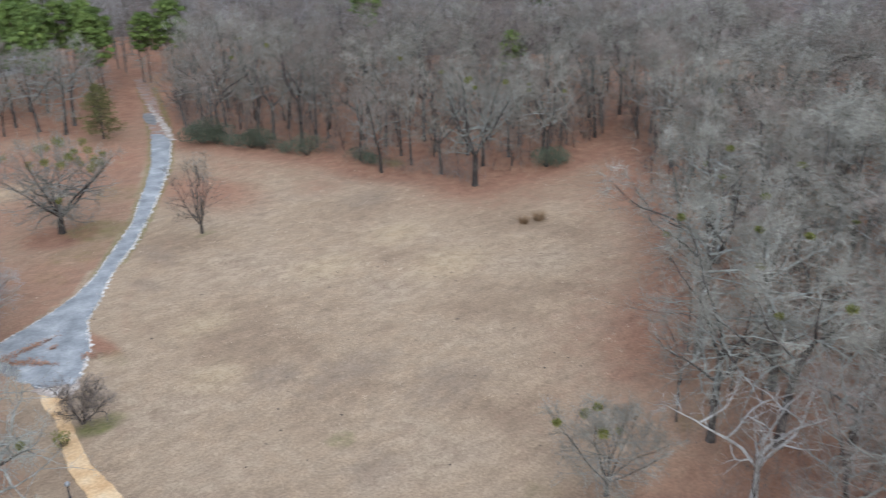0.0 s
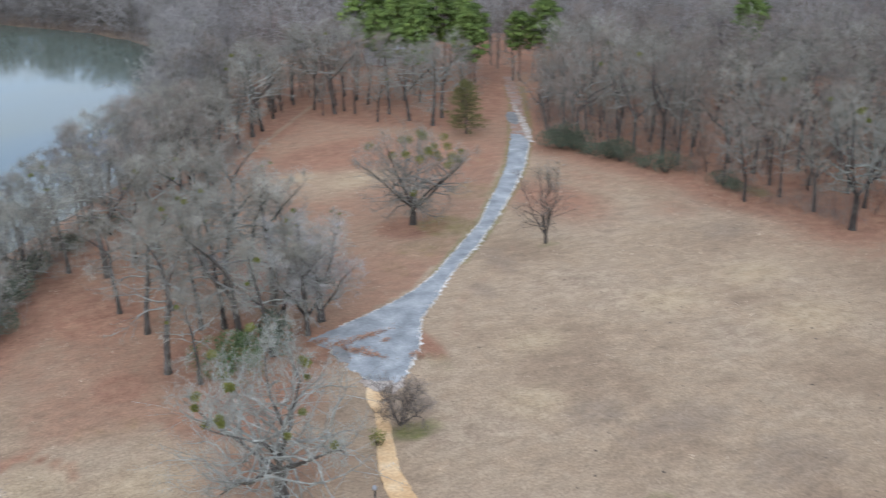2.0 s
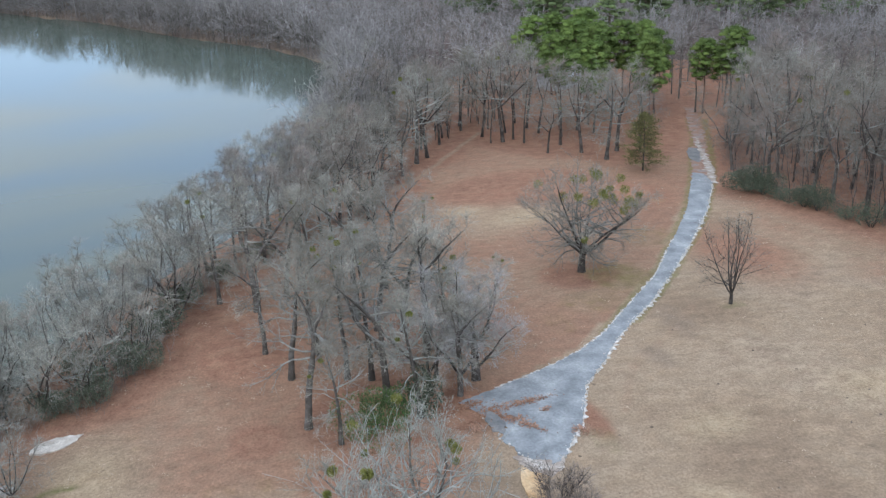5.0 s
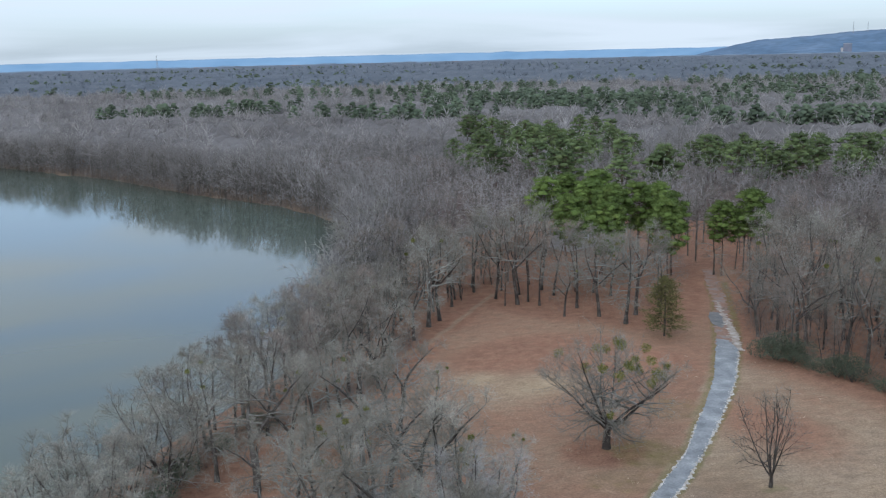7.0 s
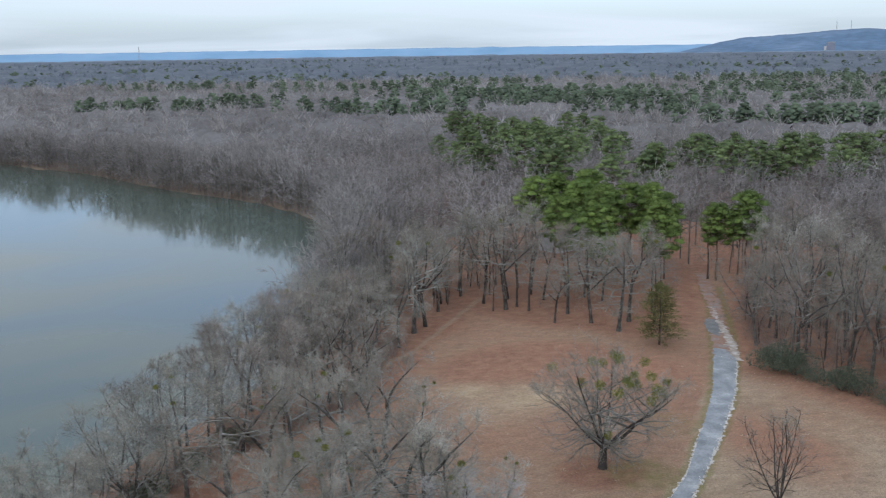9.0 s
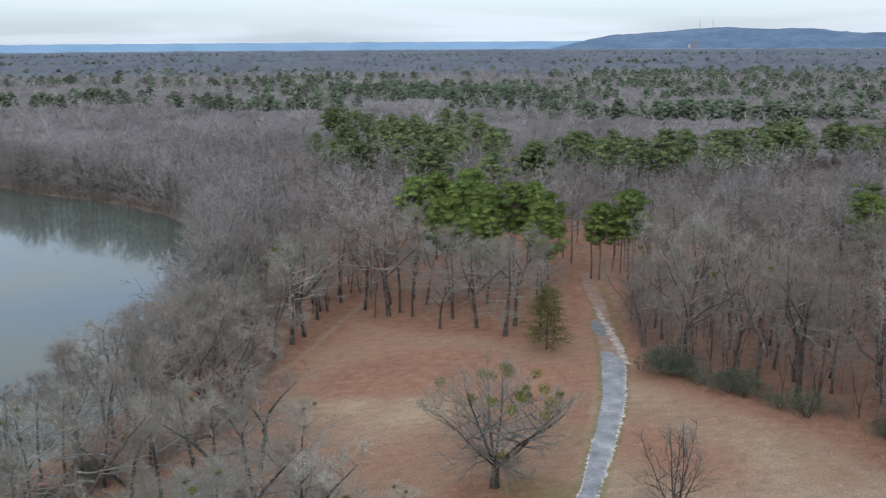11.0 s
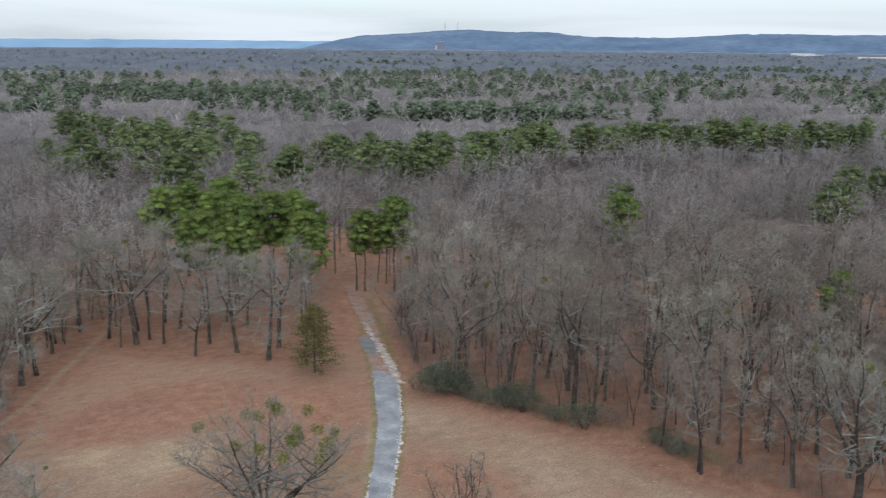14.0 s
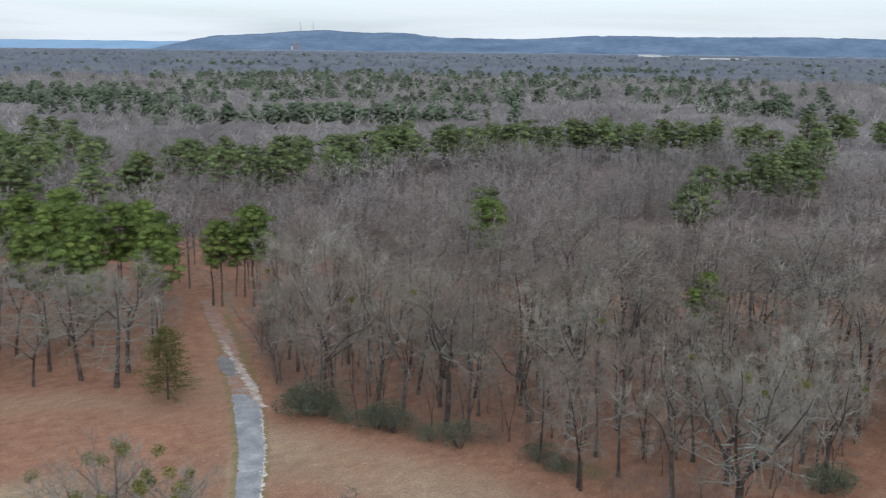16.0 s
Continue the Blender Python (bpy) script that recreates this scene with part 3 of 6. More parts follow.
thing("road_shoulder", ribbon("road_shoulder", shifted(ROAD_LEFT[6:14], -0.16), shifted(ROAD_LEFT[6:14], 0.12), 280, 1, 0.055, 0.2, 0.11, rng), CRUMBLE, "pale broken verge of the lane", "road", "structure")
thing("road_verge", ribbon("road_verge", shifted(ROAD_RIGHT[4:], -0.22), shifted(ROAD_RIGHT[4:], 0.16), 320, 1, 0.055, 0.2, 0.17, rng), CRUMBLE, "pale broken verge of the lane", "road", "structure")
# the asphalt stops at the crumbled step; beyond it the lane is worn down to gravel
cut_l, cut_r = [(73.4, 125.4)] + ROAD_LEFT[4:], [(74.6, 124.0)] + ROAD_RIGHT[4:]
thing("road", ribbon("road", cut_l, cut_r, 260, 4, 0.07, 0.25, 0.1, rng), ASPHALT, "narrow worn blue-grey asphalt lane with crumbling edges", "road", "structure")
thing("road_worn", ribbon("road_worn", [(97.5, 168.5), (91.7, 157.6), (85.3, 145), (78.4, 133.4), (71.6, 122.9)], [(99.5, 167), (94, 157.2), (87.3, 144.0), (80.2, 131.6), (73.2, 119.9)], 70, 3, 0.045, 0.2, 0.3, rng),
      material("worn_lane", [(0.25, 0.145, 0.10), (0.27, 0.17, 0.125), (0.25, 0.215, 0.19)], 0.5, fine=3, rough=0.9, spread=(0.35, 0.65)), "worn lane of broken asphalt and leaves", "road", "structure")
thing("junction_apron", ribbon("junction_apron", [(16.3, 61.5), (15.8, 59.9), (16.5, 57), (17.4, 54.6)], [(19.8, 61.0), (19.9, 59), (19.9, 57), (19.2, 55.2)], 24, 3, 0.062, 0.2, 0.12, rng), ASPHALT, "broken asphalt end of the lane", "road", "structure")
thing("path", ribbon("path", [(16.0, 56.0), (15.0, 53.6), (14.7, 51.1), (13.8, 48.6), (12.4, 45.5), (11.3, 42.5), (10.5, 38.4), (9.6, 33), (9.8, 24), (11, 10), (13, -40)],
                     [(18.6, 55.2), (16.8, 52.8), (15.7, 50.6), (14.9, 48.1), (13.9, 45.2), (12.9, 42.1), (12.5, 38.2), (11.6, 33), (11.8, 24), (13, 10), (15, -40)], 220, 3, 0.035, 0.2, 0.035, rng), DIRT, "bare orange dirt footpath", "path", "structure")


def rubble(name, lines, per_metre, size, mat, label, category, seed, spread_=0.16, z=0.05):
    r, s = random.Random(seed), Shape()
    for line in lines:
        for x, y in resample(line, 1.0 / per_metre):
            if r.random() < 0.25:
                continue
            x, y = x + r.gauss(0, spread_), y + r.gauss(0, spread_)
            k, a0 = r.randint(4, 6), r.uniform(0, 6)
            g = max(ground_z(x, y), -0.02) + z
            w = size * r.uniform(0.4, 1.5)
            o = len(s.v)
            for j in range(k):
                a = a0 + 2 * math.pi * j / k
                s.v.append(Vector((x + math.cos(a) * w * r.uniform(0.6, 1.1), y + math.sin(a) * w * r.uniform(0.6, 1.1), g - 0.06)))
            for j in range(k):
                s.v.append(Vector((x, y, g)) + (s.v[o + j] - Vector((x, y, g))) * 0.8 + Vector((0, 0, 0.05 + 0.06 * r.random())))
            s.f.append(tuple(o + k + j for j in range(k)))
            s.f += [(o + j, o + (j + 1) % k, o + k + (j + 1) % k, o + k + j) for j in range(k)]
    return thing(name, s.mesh(name), mat, label, category, "stuff")


rubble("edge_rubble", [ROAD_LEFT[8:14], ROAD_RIGHT[4:], ROAD_RIGHT[4:], [(71.3, 122.5), (73.6, 119.2)], [(19.6, 55.6), (17.5, 54.4), (16.5, 57), (15.7, 60), (16.3, 61.5), (15.6, 64)], [(19.6, 55.6), (17.5, 54.4), (16.5, 57)]],
       2.6, 0.12, CRUMBLE, "pale crumbled gravel along the lane's edges", "gravel", 5)


def leaf_drift(spots, seed):
    """Dry leaves lying in patches of (x, y, length, width, turn)."""
    r, s = random.Random(seed), Shape()
    for x, y, a, b, turn in spots:
        for _ in range(int(a * b * 130)):
            u, w, d = r.gauss(0, 0.4) * a, r.gauss(0, 0.4) * b, r.uniform(0, 6.28)
            px, py = x + u * math.cos(turn) - w * math.sin(turn), y + u * math.sin(turn) + w * math.cos(turn)
            p = Vector((px, py, max(ground_z(px, py), 0) + 0.085 + 0.05 * r.random()))
            s.leaf(p, Vector((math.cos(d), math.sin(d), r.uniform(-0.1, 0.3))), Vector((0, 0, 1)), r.uniform(0.14, 0.26), r.uniform(0.1, 0.18))
    return thing("leaf_drift", s.mesh("leaf_drift"), LITTER_PIECE, "red-brown dry leaves drifted over the asphalt", "leaves", "stuff")


leaf_drift([(20.0, 65.2, 3.0, 0.7, 0.12), (16.6, 64.6, 1.9, 1.3, 0.5), (17.6, 63.0, 2.2, 0.8, -0.5), (18.9, 61.2, 2.0, 0.6, -0.9), (21.3, 63.4, 0.8, 0.4, 0.3), (22.8, 59.0, 1.0, 1.2, 0.3), (15.0, 66.4, 2.2, 0.8, 0.1), (14.4, 62.6, 1.4, 1.6, 0.0)], 8)


# ---------------------------------------------------------------- trees
def turned(d, angle, r):
    """d turned by angle about a random axis square to it."""
    ax = d.cross(Vector((r.gauss(0, 1), r.gauss(0, 1), r.gauss(0, 1)))).normalized()
    return (Matrix.Rotation(angle, 3, ax) @ d).normalized()


class Hardwood:
    """A bare tree: a trunk that may part into leaders, boughs that reach to a domed crown, and sprays of fine twigs."""

    def __init__(self, seed, height, girth, bare=0.42, limbs=13, wide=0.5, subs=5, twigs=5, lets=3, twig=0.9, tuft=0.014, leaders=1, split=0.45, tilt=0.4, low=18, high=74, wob=0.3, lift=0.035, fine=True, thick=1.0, droop=0.0):
        self.r, self.trunk, self.boughs, self.twigs, self.tips = random.Random(seed), Shape(), Shape(), Shape(), []
        self.h, self.subs, self.n, self.lets, self.twig, self.tuft = height, subs, twigs, lets, twig, tuft
        self.low, self.high, self.wob, self.lift, self.fine, self.thick, self.droop = low, high, wob, lift, fine, thick, droop
        r = self.r
        self.zc = height * (bare + 0.36 * (1 - bare))
        self.up, self.down, self.wide = height - self.zc, self.zc - height * bare * 0.82, wide * height * 0.5
        foot, d = Vector((0, 0, -0.3)), turned(Vector((0, 0, 1)), r.uniform(0, 0.05), r)
        if leaders == 1:
            self.leader(foot, d, height * 0.9, girth, bare, limbs, True)
            return
        pts, dirs = self.path(foot, d, height * split + 0.3, 5, 0.06, 0.02)
        self.trunk.tube(pts, [girth * (1.45, 1.08, 1.0, 0.95, 0.9, 0.82)[i] for i in range(6)], 8)
        turn0 = r.uniform(0, 6.28)
        for k in range(leaders):
            a, lean = turn0 + 2 * math.pi * (k + r.uniform(-0.3, 0.3)) / leaders, tilt * r.uniform(0.45, 1.1)
            e = Vector((math.cos(a) * math.sin(lean), math.sin(a) * math.sin(lean), math.cos(lean)))
            q = pts[-1] if split > 0.1 else pts[-1] + Vector((math.cos(a), math.sin(a), -0.2)) * girth * 1.5
            self.leader(q - e * girth * 0.4, e, self.reach(q, e) * r.uniform(0.86, 1.0), girth * 0.98 / leaders ** 0.42 * r.uniform(0.8, 1.1), 0.14, max(3, limbs // leaders), False)

    def path(self, p, d, length, segs, wob, lift):
        pts, dirs = [p.copy()], [d.copy()]
        for _ in range(segs):
            d = turned(d, abs(self.r.gauss(0, wob)), self.r)
            d = (d + Vector((0, 0, lift))).normalized()
            p = p + d * (length / segs)
            pts.append(p.copy())
            dirs.append(d.copy())
        return pts, dirs

    def reach(self, q, d):
        """How far the crown's outline lies from a point along a direction."""
        z = self.up if d.z > -0.05 else self.down
        o = Vector((q.x / self.wide, q.y / self.wide, (q.z - self.zc) / (self.up if q.z > self.zc else self.down)))
        e = Vector((d.x / self.wide, d.y / self.wide, d.z / z))
        a, b, c = e.dot(e), o.dot(e), o.dot(o) - 1
        return max((-b + math.sqrt(max(b * b - a * c, 0))) / a, 0.12 * self.h)

    def leader(self, p, d, length, rad, first, limbs, flare):
        r, n = self.r, 8
        pts, dirs = self.path(p, d, length, n, 0.07 if flare else self.wob * 0.8, 0.03)
        rads = [max(rad * (1.4 if flare and i == 0 else 1) * (1 - 0.86 * (i / n) ** 1.15), 0.03) for i in range(n + 1)]
        self.trunk.tube(pts, rads, 7 if self.fine else 5)
        spin = r.uniform(0, 6.28)
        for k in range(limbs):
            u = first + (0.98 - first) * (k + r.random() * 0.8) / limbs
            i = min(int(u * n), n - 1)
            q = pts[i].lerp(pts[i + 1], u * n - i)
            v = (u - first) / (1 - first)
            a, el = spin + 2.4 * k + r.uniform(-0.6, 0.6), radians(self.low + (self.high - self.low) * v + r.uniform(-14, 14))
            e = Vector((math.cos(a) * math.cos(el), math.sin(a) * math.cos(el), math.sin(el)))
            out = self.reach(q, e) * r.uniform(0.72, 1.04)
            self.limb(q, e, out, min(rads[i] * 0.62, max(0.02 * out, 0.035)) * self.thick)
        self.limb(pts[-1], dirs[-1], self.h * 0.1, 0.03)

    def limb(self, p, d, length, rad):
        r, n = self.r, 7 if self.fine else 3
        pts, dirs = self.path(p, d, length, n, self.wob * 1.25, self.lift)
        self.boughs.tube(pts, [max(rad * (1 - 0.8 * i / n), 0.016) for i in range(n + 1)], 4 if self.fine else 3)
        for k in range(self.subs):
            u = 0.18 + 0.8 * (k + r.random()) / self.subs
            i = min(int(u * n), n - 1)
            q = pts[i].lerp(pts[i + 1], min(u * n - i, 1))
            e = (turned(dirs[i], r.uniform(0.5, 1.25), r) + Vector((0, 0, 0.1 - self.droop))).normalized()
            self.branch(q, e, max(length * (0.66 - 0.34 * u) * r.uniform(0.7, 1.2), 0.8), max(rad * 0.5 * (1 - 0.6 * u), 0.018))
        self.spray(pts[-2:], dirs[-2:])

    def branch(self, p, d, length, rad):
        if self.fine:
            pts, dirs = self.path(p, d, length, 2, self.wob * 1.2, self.lift)
            self.boughs.tube(pts, [rad, rad * 0.65, 0.012], 3)
        else:
            pts, dirs = [p, p + d * length], [d, d]
            self.boughs.spike(p, pts[1], rad)
        self.tips.append(pts[-1])
        self.spray(pts, dirs)

    def spray(self, pts, dirs):
        r, n = self.r, len(pts) - 1
        for k in range(self.n):
            u = 0.12 + 0.88 * (k + r.random()) / self.n
            i = min(int(u * n), n - 1)
            q = pts[i].lerp(pts[i + 1], min(u * n - i, 1))
            e = (turned(dirs[i], r.uniform(0.3, 1.15), r) + Vector((0, 0, 0.06 - self.droop))).normalized()
            ln = self.twig * r.uniform(0.7, 1.6)
            tip = q + e * ln
            self.twigs.spike(q, tip, self.tuft)
            for _ in range(self.lets):
                w = q.lerp(tip, r.uniform(0.1, 0.85))
                f = turned(e, r.uniform(0.35, 1.1), r)
                self.twigs.spike(w, w + f * ln * r.uniform(0.4, 0.8), self.tuft * 0.75)


def mistletoe_clumps(root, tips, count, seed, size):
    """Each clump is a part of the tree that it grows on."""
    r = random.Random(seed)
    far_out = sorted(math.hypot(v.x, v.y) for v in tips)[int(len(tips) * 0.85)]
    high_up = sorted(v.z for v in tips)[int(len(tips) * 0.88)]
    inner = [v for v in tips if 0.3 < math.hypot(v.x, v.y) / far_out < 1 and v.z < high_up]
    for _ in range(count):
        c = max(r.sample(inner, min(3, len(inner))), key=lambda v: v.z)
        s, rad = Shape(), size * r.uniform(0.35, 0.8)
        for _ in range(7):
            d = Vector((r.gauss(0, 1), r.gauss(0, 1), r.gauss(0, 1))).normalized()
            s.spike(c, c + d * rad, 0.03)
        for _ in range(200):
            d = Vector((r.gauss(0, 1), r.gauss(0, 1), r.gauss(0, 0.8))).normalized()
            e = turned(d, r.uniform(0, 1.4), r)
            s.leaf(c + d * rad * math.sqrt(r.random()) * 0.9, e, turned(e, 1.57, r), 0.21, 0.09)
        part("mistletoe", s.mesh("mistletoe"), LEAF_MISTLE, root, "green mistletoe clump")


def make_tree(name, t, x, y, bark, bough, twig, label, group="", mistle=0, seed=0, msize=0.5):
    """A tree thing with its trunk, boughs in it, and crown, at the plan point."""
    root = tagged(new(name), label, "tree", group)
    o = len(t.trunk.v)
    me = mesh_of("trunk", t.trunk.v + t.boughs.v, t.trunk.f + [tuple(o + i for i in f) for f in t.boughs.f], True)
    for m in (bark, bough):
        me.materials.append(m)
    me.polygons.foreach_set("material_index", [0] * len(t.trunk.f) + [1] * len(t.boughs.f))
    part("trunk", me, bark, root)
    part("crown", t.twigs.mesh("crown"), twig, root, "fine leafless twigs")
    if mistle:
        mistletoe_clumps(root, t.tips, mistle, seed, msize)
    root.matrix_basis = pose(x, y, ground_z(x, y))
    return root


def put(ob, x, y, size, turn_, wide=1.0):
    m = pose(x, y, ground_z(x, y), 0, 0, turn_)
    made = copy_thing(ob, m)
    made.matrix_basis = m @ Matrix.Diagonal((size * wide, size * wide, size, 1))
    return made


rng = random.Random(11)
KINDS = []
for k in range(8):
    if k % 2:
        t = Hardwood(100 + k, 17, rng.uniform(0.2, 0.25), bare=rng.uniform(0.3, 0.4), limbs=18, wide=rng.uniform(0.54, 0.66), subs=6, twigs=5, low=14, high=68, tuft=0.016)
    else:
        t = Hardwood(100 + k, 17, rng.uniform(0.24, 0.29), bare=rng.uniform(0.28, 0.36), limbs=20, wide=rng.uniform(0.64, 0.8), subs=6, twigs=5, leaders=4, split=rng.uniform(0.27, 0.38), tilt=0.6, low=-5, high=60, tuft=0.015)
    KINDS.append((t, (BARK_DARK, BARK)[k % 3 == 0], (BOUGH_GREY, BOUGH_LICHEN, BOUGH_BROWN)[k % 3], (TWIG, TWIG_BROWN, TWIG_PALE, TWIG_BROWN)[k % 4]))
for k in range(6):
    t = Hardwood(140 + k, 17, rng.uniform(0.2, 0.25), bare=rng.uniform(0.3, 0.42), limbs=14, wide=rng.uniform(0.58, 0.74), subs=5, twigs=3, lets=2, twig=1.25, tuft=0.034, fine=False, leaders=(3 if k % 2 else 1), split=0.38, low=-5, high=62)
    KINDS.append((t, BARK_DARK, (BOUGH_GREY, BOUGH_LICHEN, BOUGH_BROWN)[k % 3], (TWIG, TWIG_BROWN, TWIG_PALE)[k % 3]))
for k in range(3):
    t = Hardwood(160 + k, 11, 0.22, bare=0.12, limbs=30, wide=1.05, subs=6, twigs=5, lets=3, twig=0.8, tuft=0.013, leaders=6, split=0.03, tilt=0.6, low=0, high=70, wob=0.2)
    KINDS.append((t, BARK_DARK, (BOUGH_GREY, BOUGH_LICHEN, BOUGH_GREY)[k], (TWIG, TWIG_PALE, TWIG_PALE)[k]))
for k in range(4):
    t = Hardwood(180 + k, 17, rng.uniform(0.27, 0.33), bare=0.26, limbs=22, wide=rng.uniform(0.66, 0.82), subs=6, twigs=6, lets=3, twig=0.8, tuft=0.016, low=-12, high=66, wob=0.26, leaders=(1, 2)[k % 2], split=0.36, tilt=0.3)
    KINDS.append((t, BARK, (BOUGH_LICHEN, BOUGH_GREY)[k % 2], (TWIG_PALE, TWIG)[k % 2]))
LEADERS = [17, 18, 19, 20]
FULL, LESS, BUSHY = list(range(8)), list(range(8, 14)), [14, 15, 16]
FOREST_LABEL = ["tall bare grey hardwood tree with a rounded crown", "slender leafless brown hardwood standing in leaf litter", "bare pale-twigged hardwood with rising limbs", "leafless grey hardwood with a high fine crown"]
BUSHY_LABEL = "low many-stemmed leafless tree on the river bank"
MASTERS = {}


DEEP = []


def forest_tree(x, y, size, r, wide=1.0, group="woodland trees", kinds=None):
    k = r.choice(kinds or FULL)
    if k in LESS and line_dist(np.array([x]), np.array([y]), [(150, 87), (209, 111)])[0] > 2:
        DEEP.append((k, x, y, ground_z(x, y), size, wide, r.uniform(0, 6.28)))
    if k in LESS:
        return None
    if k not in MASTERS:
        t, bark, bough, twig = KINDS[k]
        ob = MASTERS[k] = make_tree("hardwood_tree", t, x, y, bark, bough, twig, BUSHY_LABEL if k in BUSHY else FOREST_LABEL[k % 4], group, mistle={4: 1, 6: 1, 17: 2, 19: 3}.get(k, 0), seed=k, msize=0.42)
        ob.matrix_basis = pose(x, y, ground_z(x, y), 0, 0, r.uniform(0, 360)) @ Matrix.Diagonal((size * wide, size * wide, size, 1))
        return ob
    return tagged(put(MASTERS[k], x, y, size, r.uniform(0, 360), wide), group=group)


# single trees that can be told apart
oak = Hardwood(21, 12.6, 0.46, bare=0.2, limbs=84, wide=1.3, subs=6, twigs=6, lets=3, twig=0.62, tuft=0.0125, leaders=7, split=0.17, tilt=1.05, low=-10, high=58, wob=0.17, thick=1.15)
make_tree("oak_tree", oak, 38.6, 92.7, BARK_DARK, BOUGH_GREY, TWIG, "broad bare oak with mistletoe clumps beside the lane", mistle=24, seed=4, msize=0.85)
sap = Hardwood(33, 9.0, 0.22, bare=0.1, limbs=40, wide=0.95, subs=5, twigs=4, lets=2, twig=0.6, tuft=0.01, leaders=6, split=0.12, tilt=0.6, low=25, high=72, wob=0.12)
make_tree("young_tree", sap, 49.7, 77.9, BARK_DARK, BARK_DARK, TWIG, "small dark leafless tree with several stems in dry grass")
near_oak = Hardwood(45, 11.6, 0.5, bare=0.2, limbs=96, wide=1.5, subs=7, twigs=5, lets=3, twig=0.55, tuft=0.0095, leaders=6, split=0.2, tilt=1.2, low=-6, high=62, wob=0.42, lift=0.1, thick=1.15)
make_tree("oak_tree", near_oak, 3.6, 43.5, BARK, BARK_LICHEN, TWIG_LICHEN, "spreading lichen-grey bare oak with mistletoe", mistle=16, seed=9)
syc = Hardwood(58, 11.0, 0.26, bare=0.2, limbs=20, wide=0.9, subs=4, twigs=3, lets=1, twig=0.7, tuft=0.012, leaders=4, split=0.2, tilt=0.6, thick=1.6)
make_tree("sycamore_tree", syc, 41.5, -0.5, BARK_WHITE, BARK_WHITE, BARK_WHITE, "white-barked leafless sycamore at the wood's edge")
edge_tree = Hardwood(62, 7.2, 0.2, bare=0.16, limbs=90, wide=1.2, subs=5, twigs=5, lets=3, twig=0.55, tuft=0.012, leaders=8, split=0.15, tilt=0.85, low=0, wob=0.18)
make_tree("small_tree", edge_tree, 35.0, 8.0, BARK_DARK, BOUGH_GREY, TWIG, "low bare tree with mistletoe at the meadow's edge", mistle=5, seed=2)
big = Hardwood(71, 17.2, 0.42, bare=0.28, limbs=44, wide=0.95, subs=6, twigs=5, lets=3, twig=0.85, tuft=0.013, leaders=4, split=0.25, tilt=0.75, low=0, wob=0.32)
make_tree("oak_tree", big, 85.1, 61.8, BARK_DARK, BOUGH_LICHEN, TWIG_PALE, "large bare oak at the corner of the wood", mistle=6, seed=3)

GROVE = [(-0.2, 95.1, 0.85), (0.6, 67.8, 0.8), (5.8, 75.4, 0.86), (8.0, 74.6, 0.9), (8.4, 69.8, 0.88), (10.4, 66.0, 0.72), (2.8, 64.2, 0.55), (17.2, 71.0, 0.62), (0.7, 77.3, 0.75), (14.5, 77.8, 0.85),
         (10.0, 89.3, 0.85), (15.0, 68.6, 0.6), (11.3, 85.4, 0.8), (13.9, 84.4, 0.8), (4.2, 81.8, 0.75), (13.8, 72.3, 0.7), (17.0, 76.8, 0.75), (3.7, 98.7, 0.75), (6.9, 99.3, 0.75), (15.1, 96.4, 0.7), (22.3, 81.1, 0.5),
         (20.5, 100, 0.6), (18, 106, 0.7), (11, 103, 0.75), (-0.9, 83.7, 0.6), (-4, 99, 0.8)]
for x, y, s in GROVE:
    forest_tree(x, y, s, rng, 1.2, "grove trees by the river", LEADERS)

pale = Hardwood(88, 11.0, 0.26, bare=0.18, limbs=36, wide=0.95, subs=6, twigs=5, lets=3, twig=0.7, tuft=0.013, leaders=3, split=0.16, tilt=0.5, low=5, droop=0.12)
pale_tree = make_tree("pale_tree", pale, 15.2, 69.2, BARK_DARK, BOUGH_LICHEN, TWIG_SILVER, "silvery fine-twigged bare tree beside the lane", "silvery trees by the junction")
put(pale_tree, 12.6, 70.8, 0.95, 130)
put(pale_tree, 17.6, 70.9, 0.85, 250)
near = []


def sprinkle(poly, x0, x1, y0, y1, gap, ok, r, tries=20000):
    """Points in a polygon that keep a distance to those already placed."""
    out = []
    for _ in range(tries):
        x, y = r.uniform(x0, x1), r.uniform(y0, y1)
        if not inside(x, y, poly) or not ok(x, y):
            continue
        if any((x - a) ** 2 + (y - b) ** 2 < gap * gap for a, b in near):
            continue
        near.append((x, y))
        out.append((x, y))
    return out


def in_reach(x, y):
    d = math.hypot(x, y - 10)
    return d < 172 and -12 < math.degrees(math.atan2(x + 10, y + 10)) and math.degrees(math.atan2(x + 17, y + 24)) < 81


near.extend([(85.1, 61.8), (41.5, -0.5), (35, 8), (38, 1.5), (44.5, 4), (40, 4)])
FRONT = [(81.7, 77.1, 0.85), (87.0, 76.0, 0.9), (86.6, 69.4, 0.95), (93.1, 66.9, 0.95), (84.1, 97.8, 1.15), (85.3, 95.5, 1.1), (79.8, 114.4, 1.05), (77.3, 112.5, 0.8), (84.9, 110.2, 1.05), (82.0, 77.7, 0.6),
         (84.3, 84.3, 0.7), (98.3, 58.9, 0.8), (81.4, 27.3, 0.9), (60.8, 8.7, 0.95), (67.6, 10.1, 0.95), (55, -4, 0.9)]
for x, y, s in FRONT:
    near.append((x, y))
    forest_tree(x, y, s, rng)
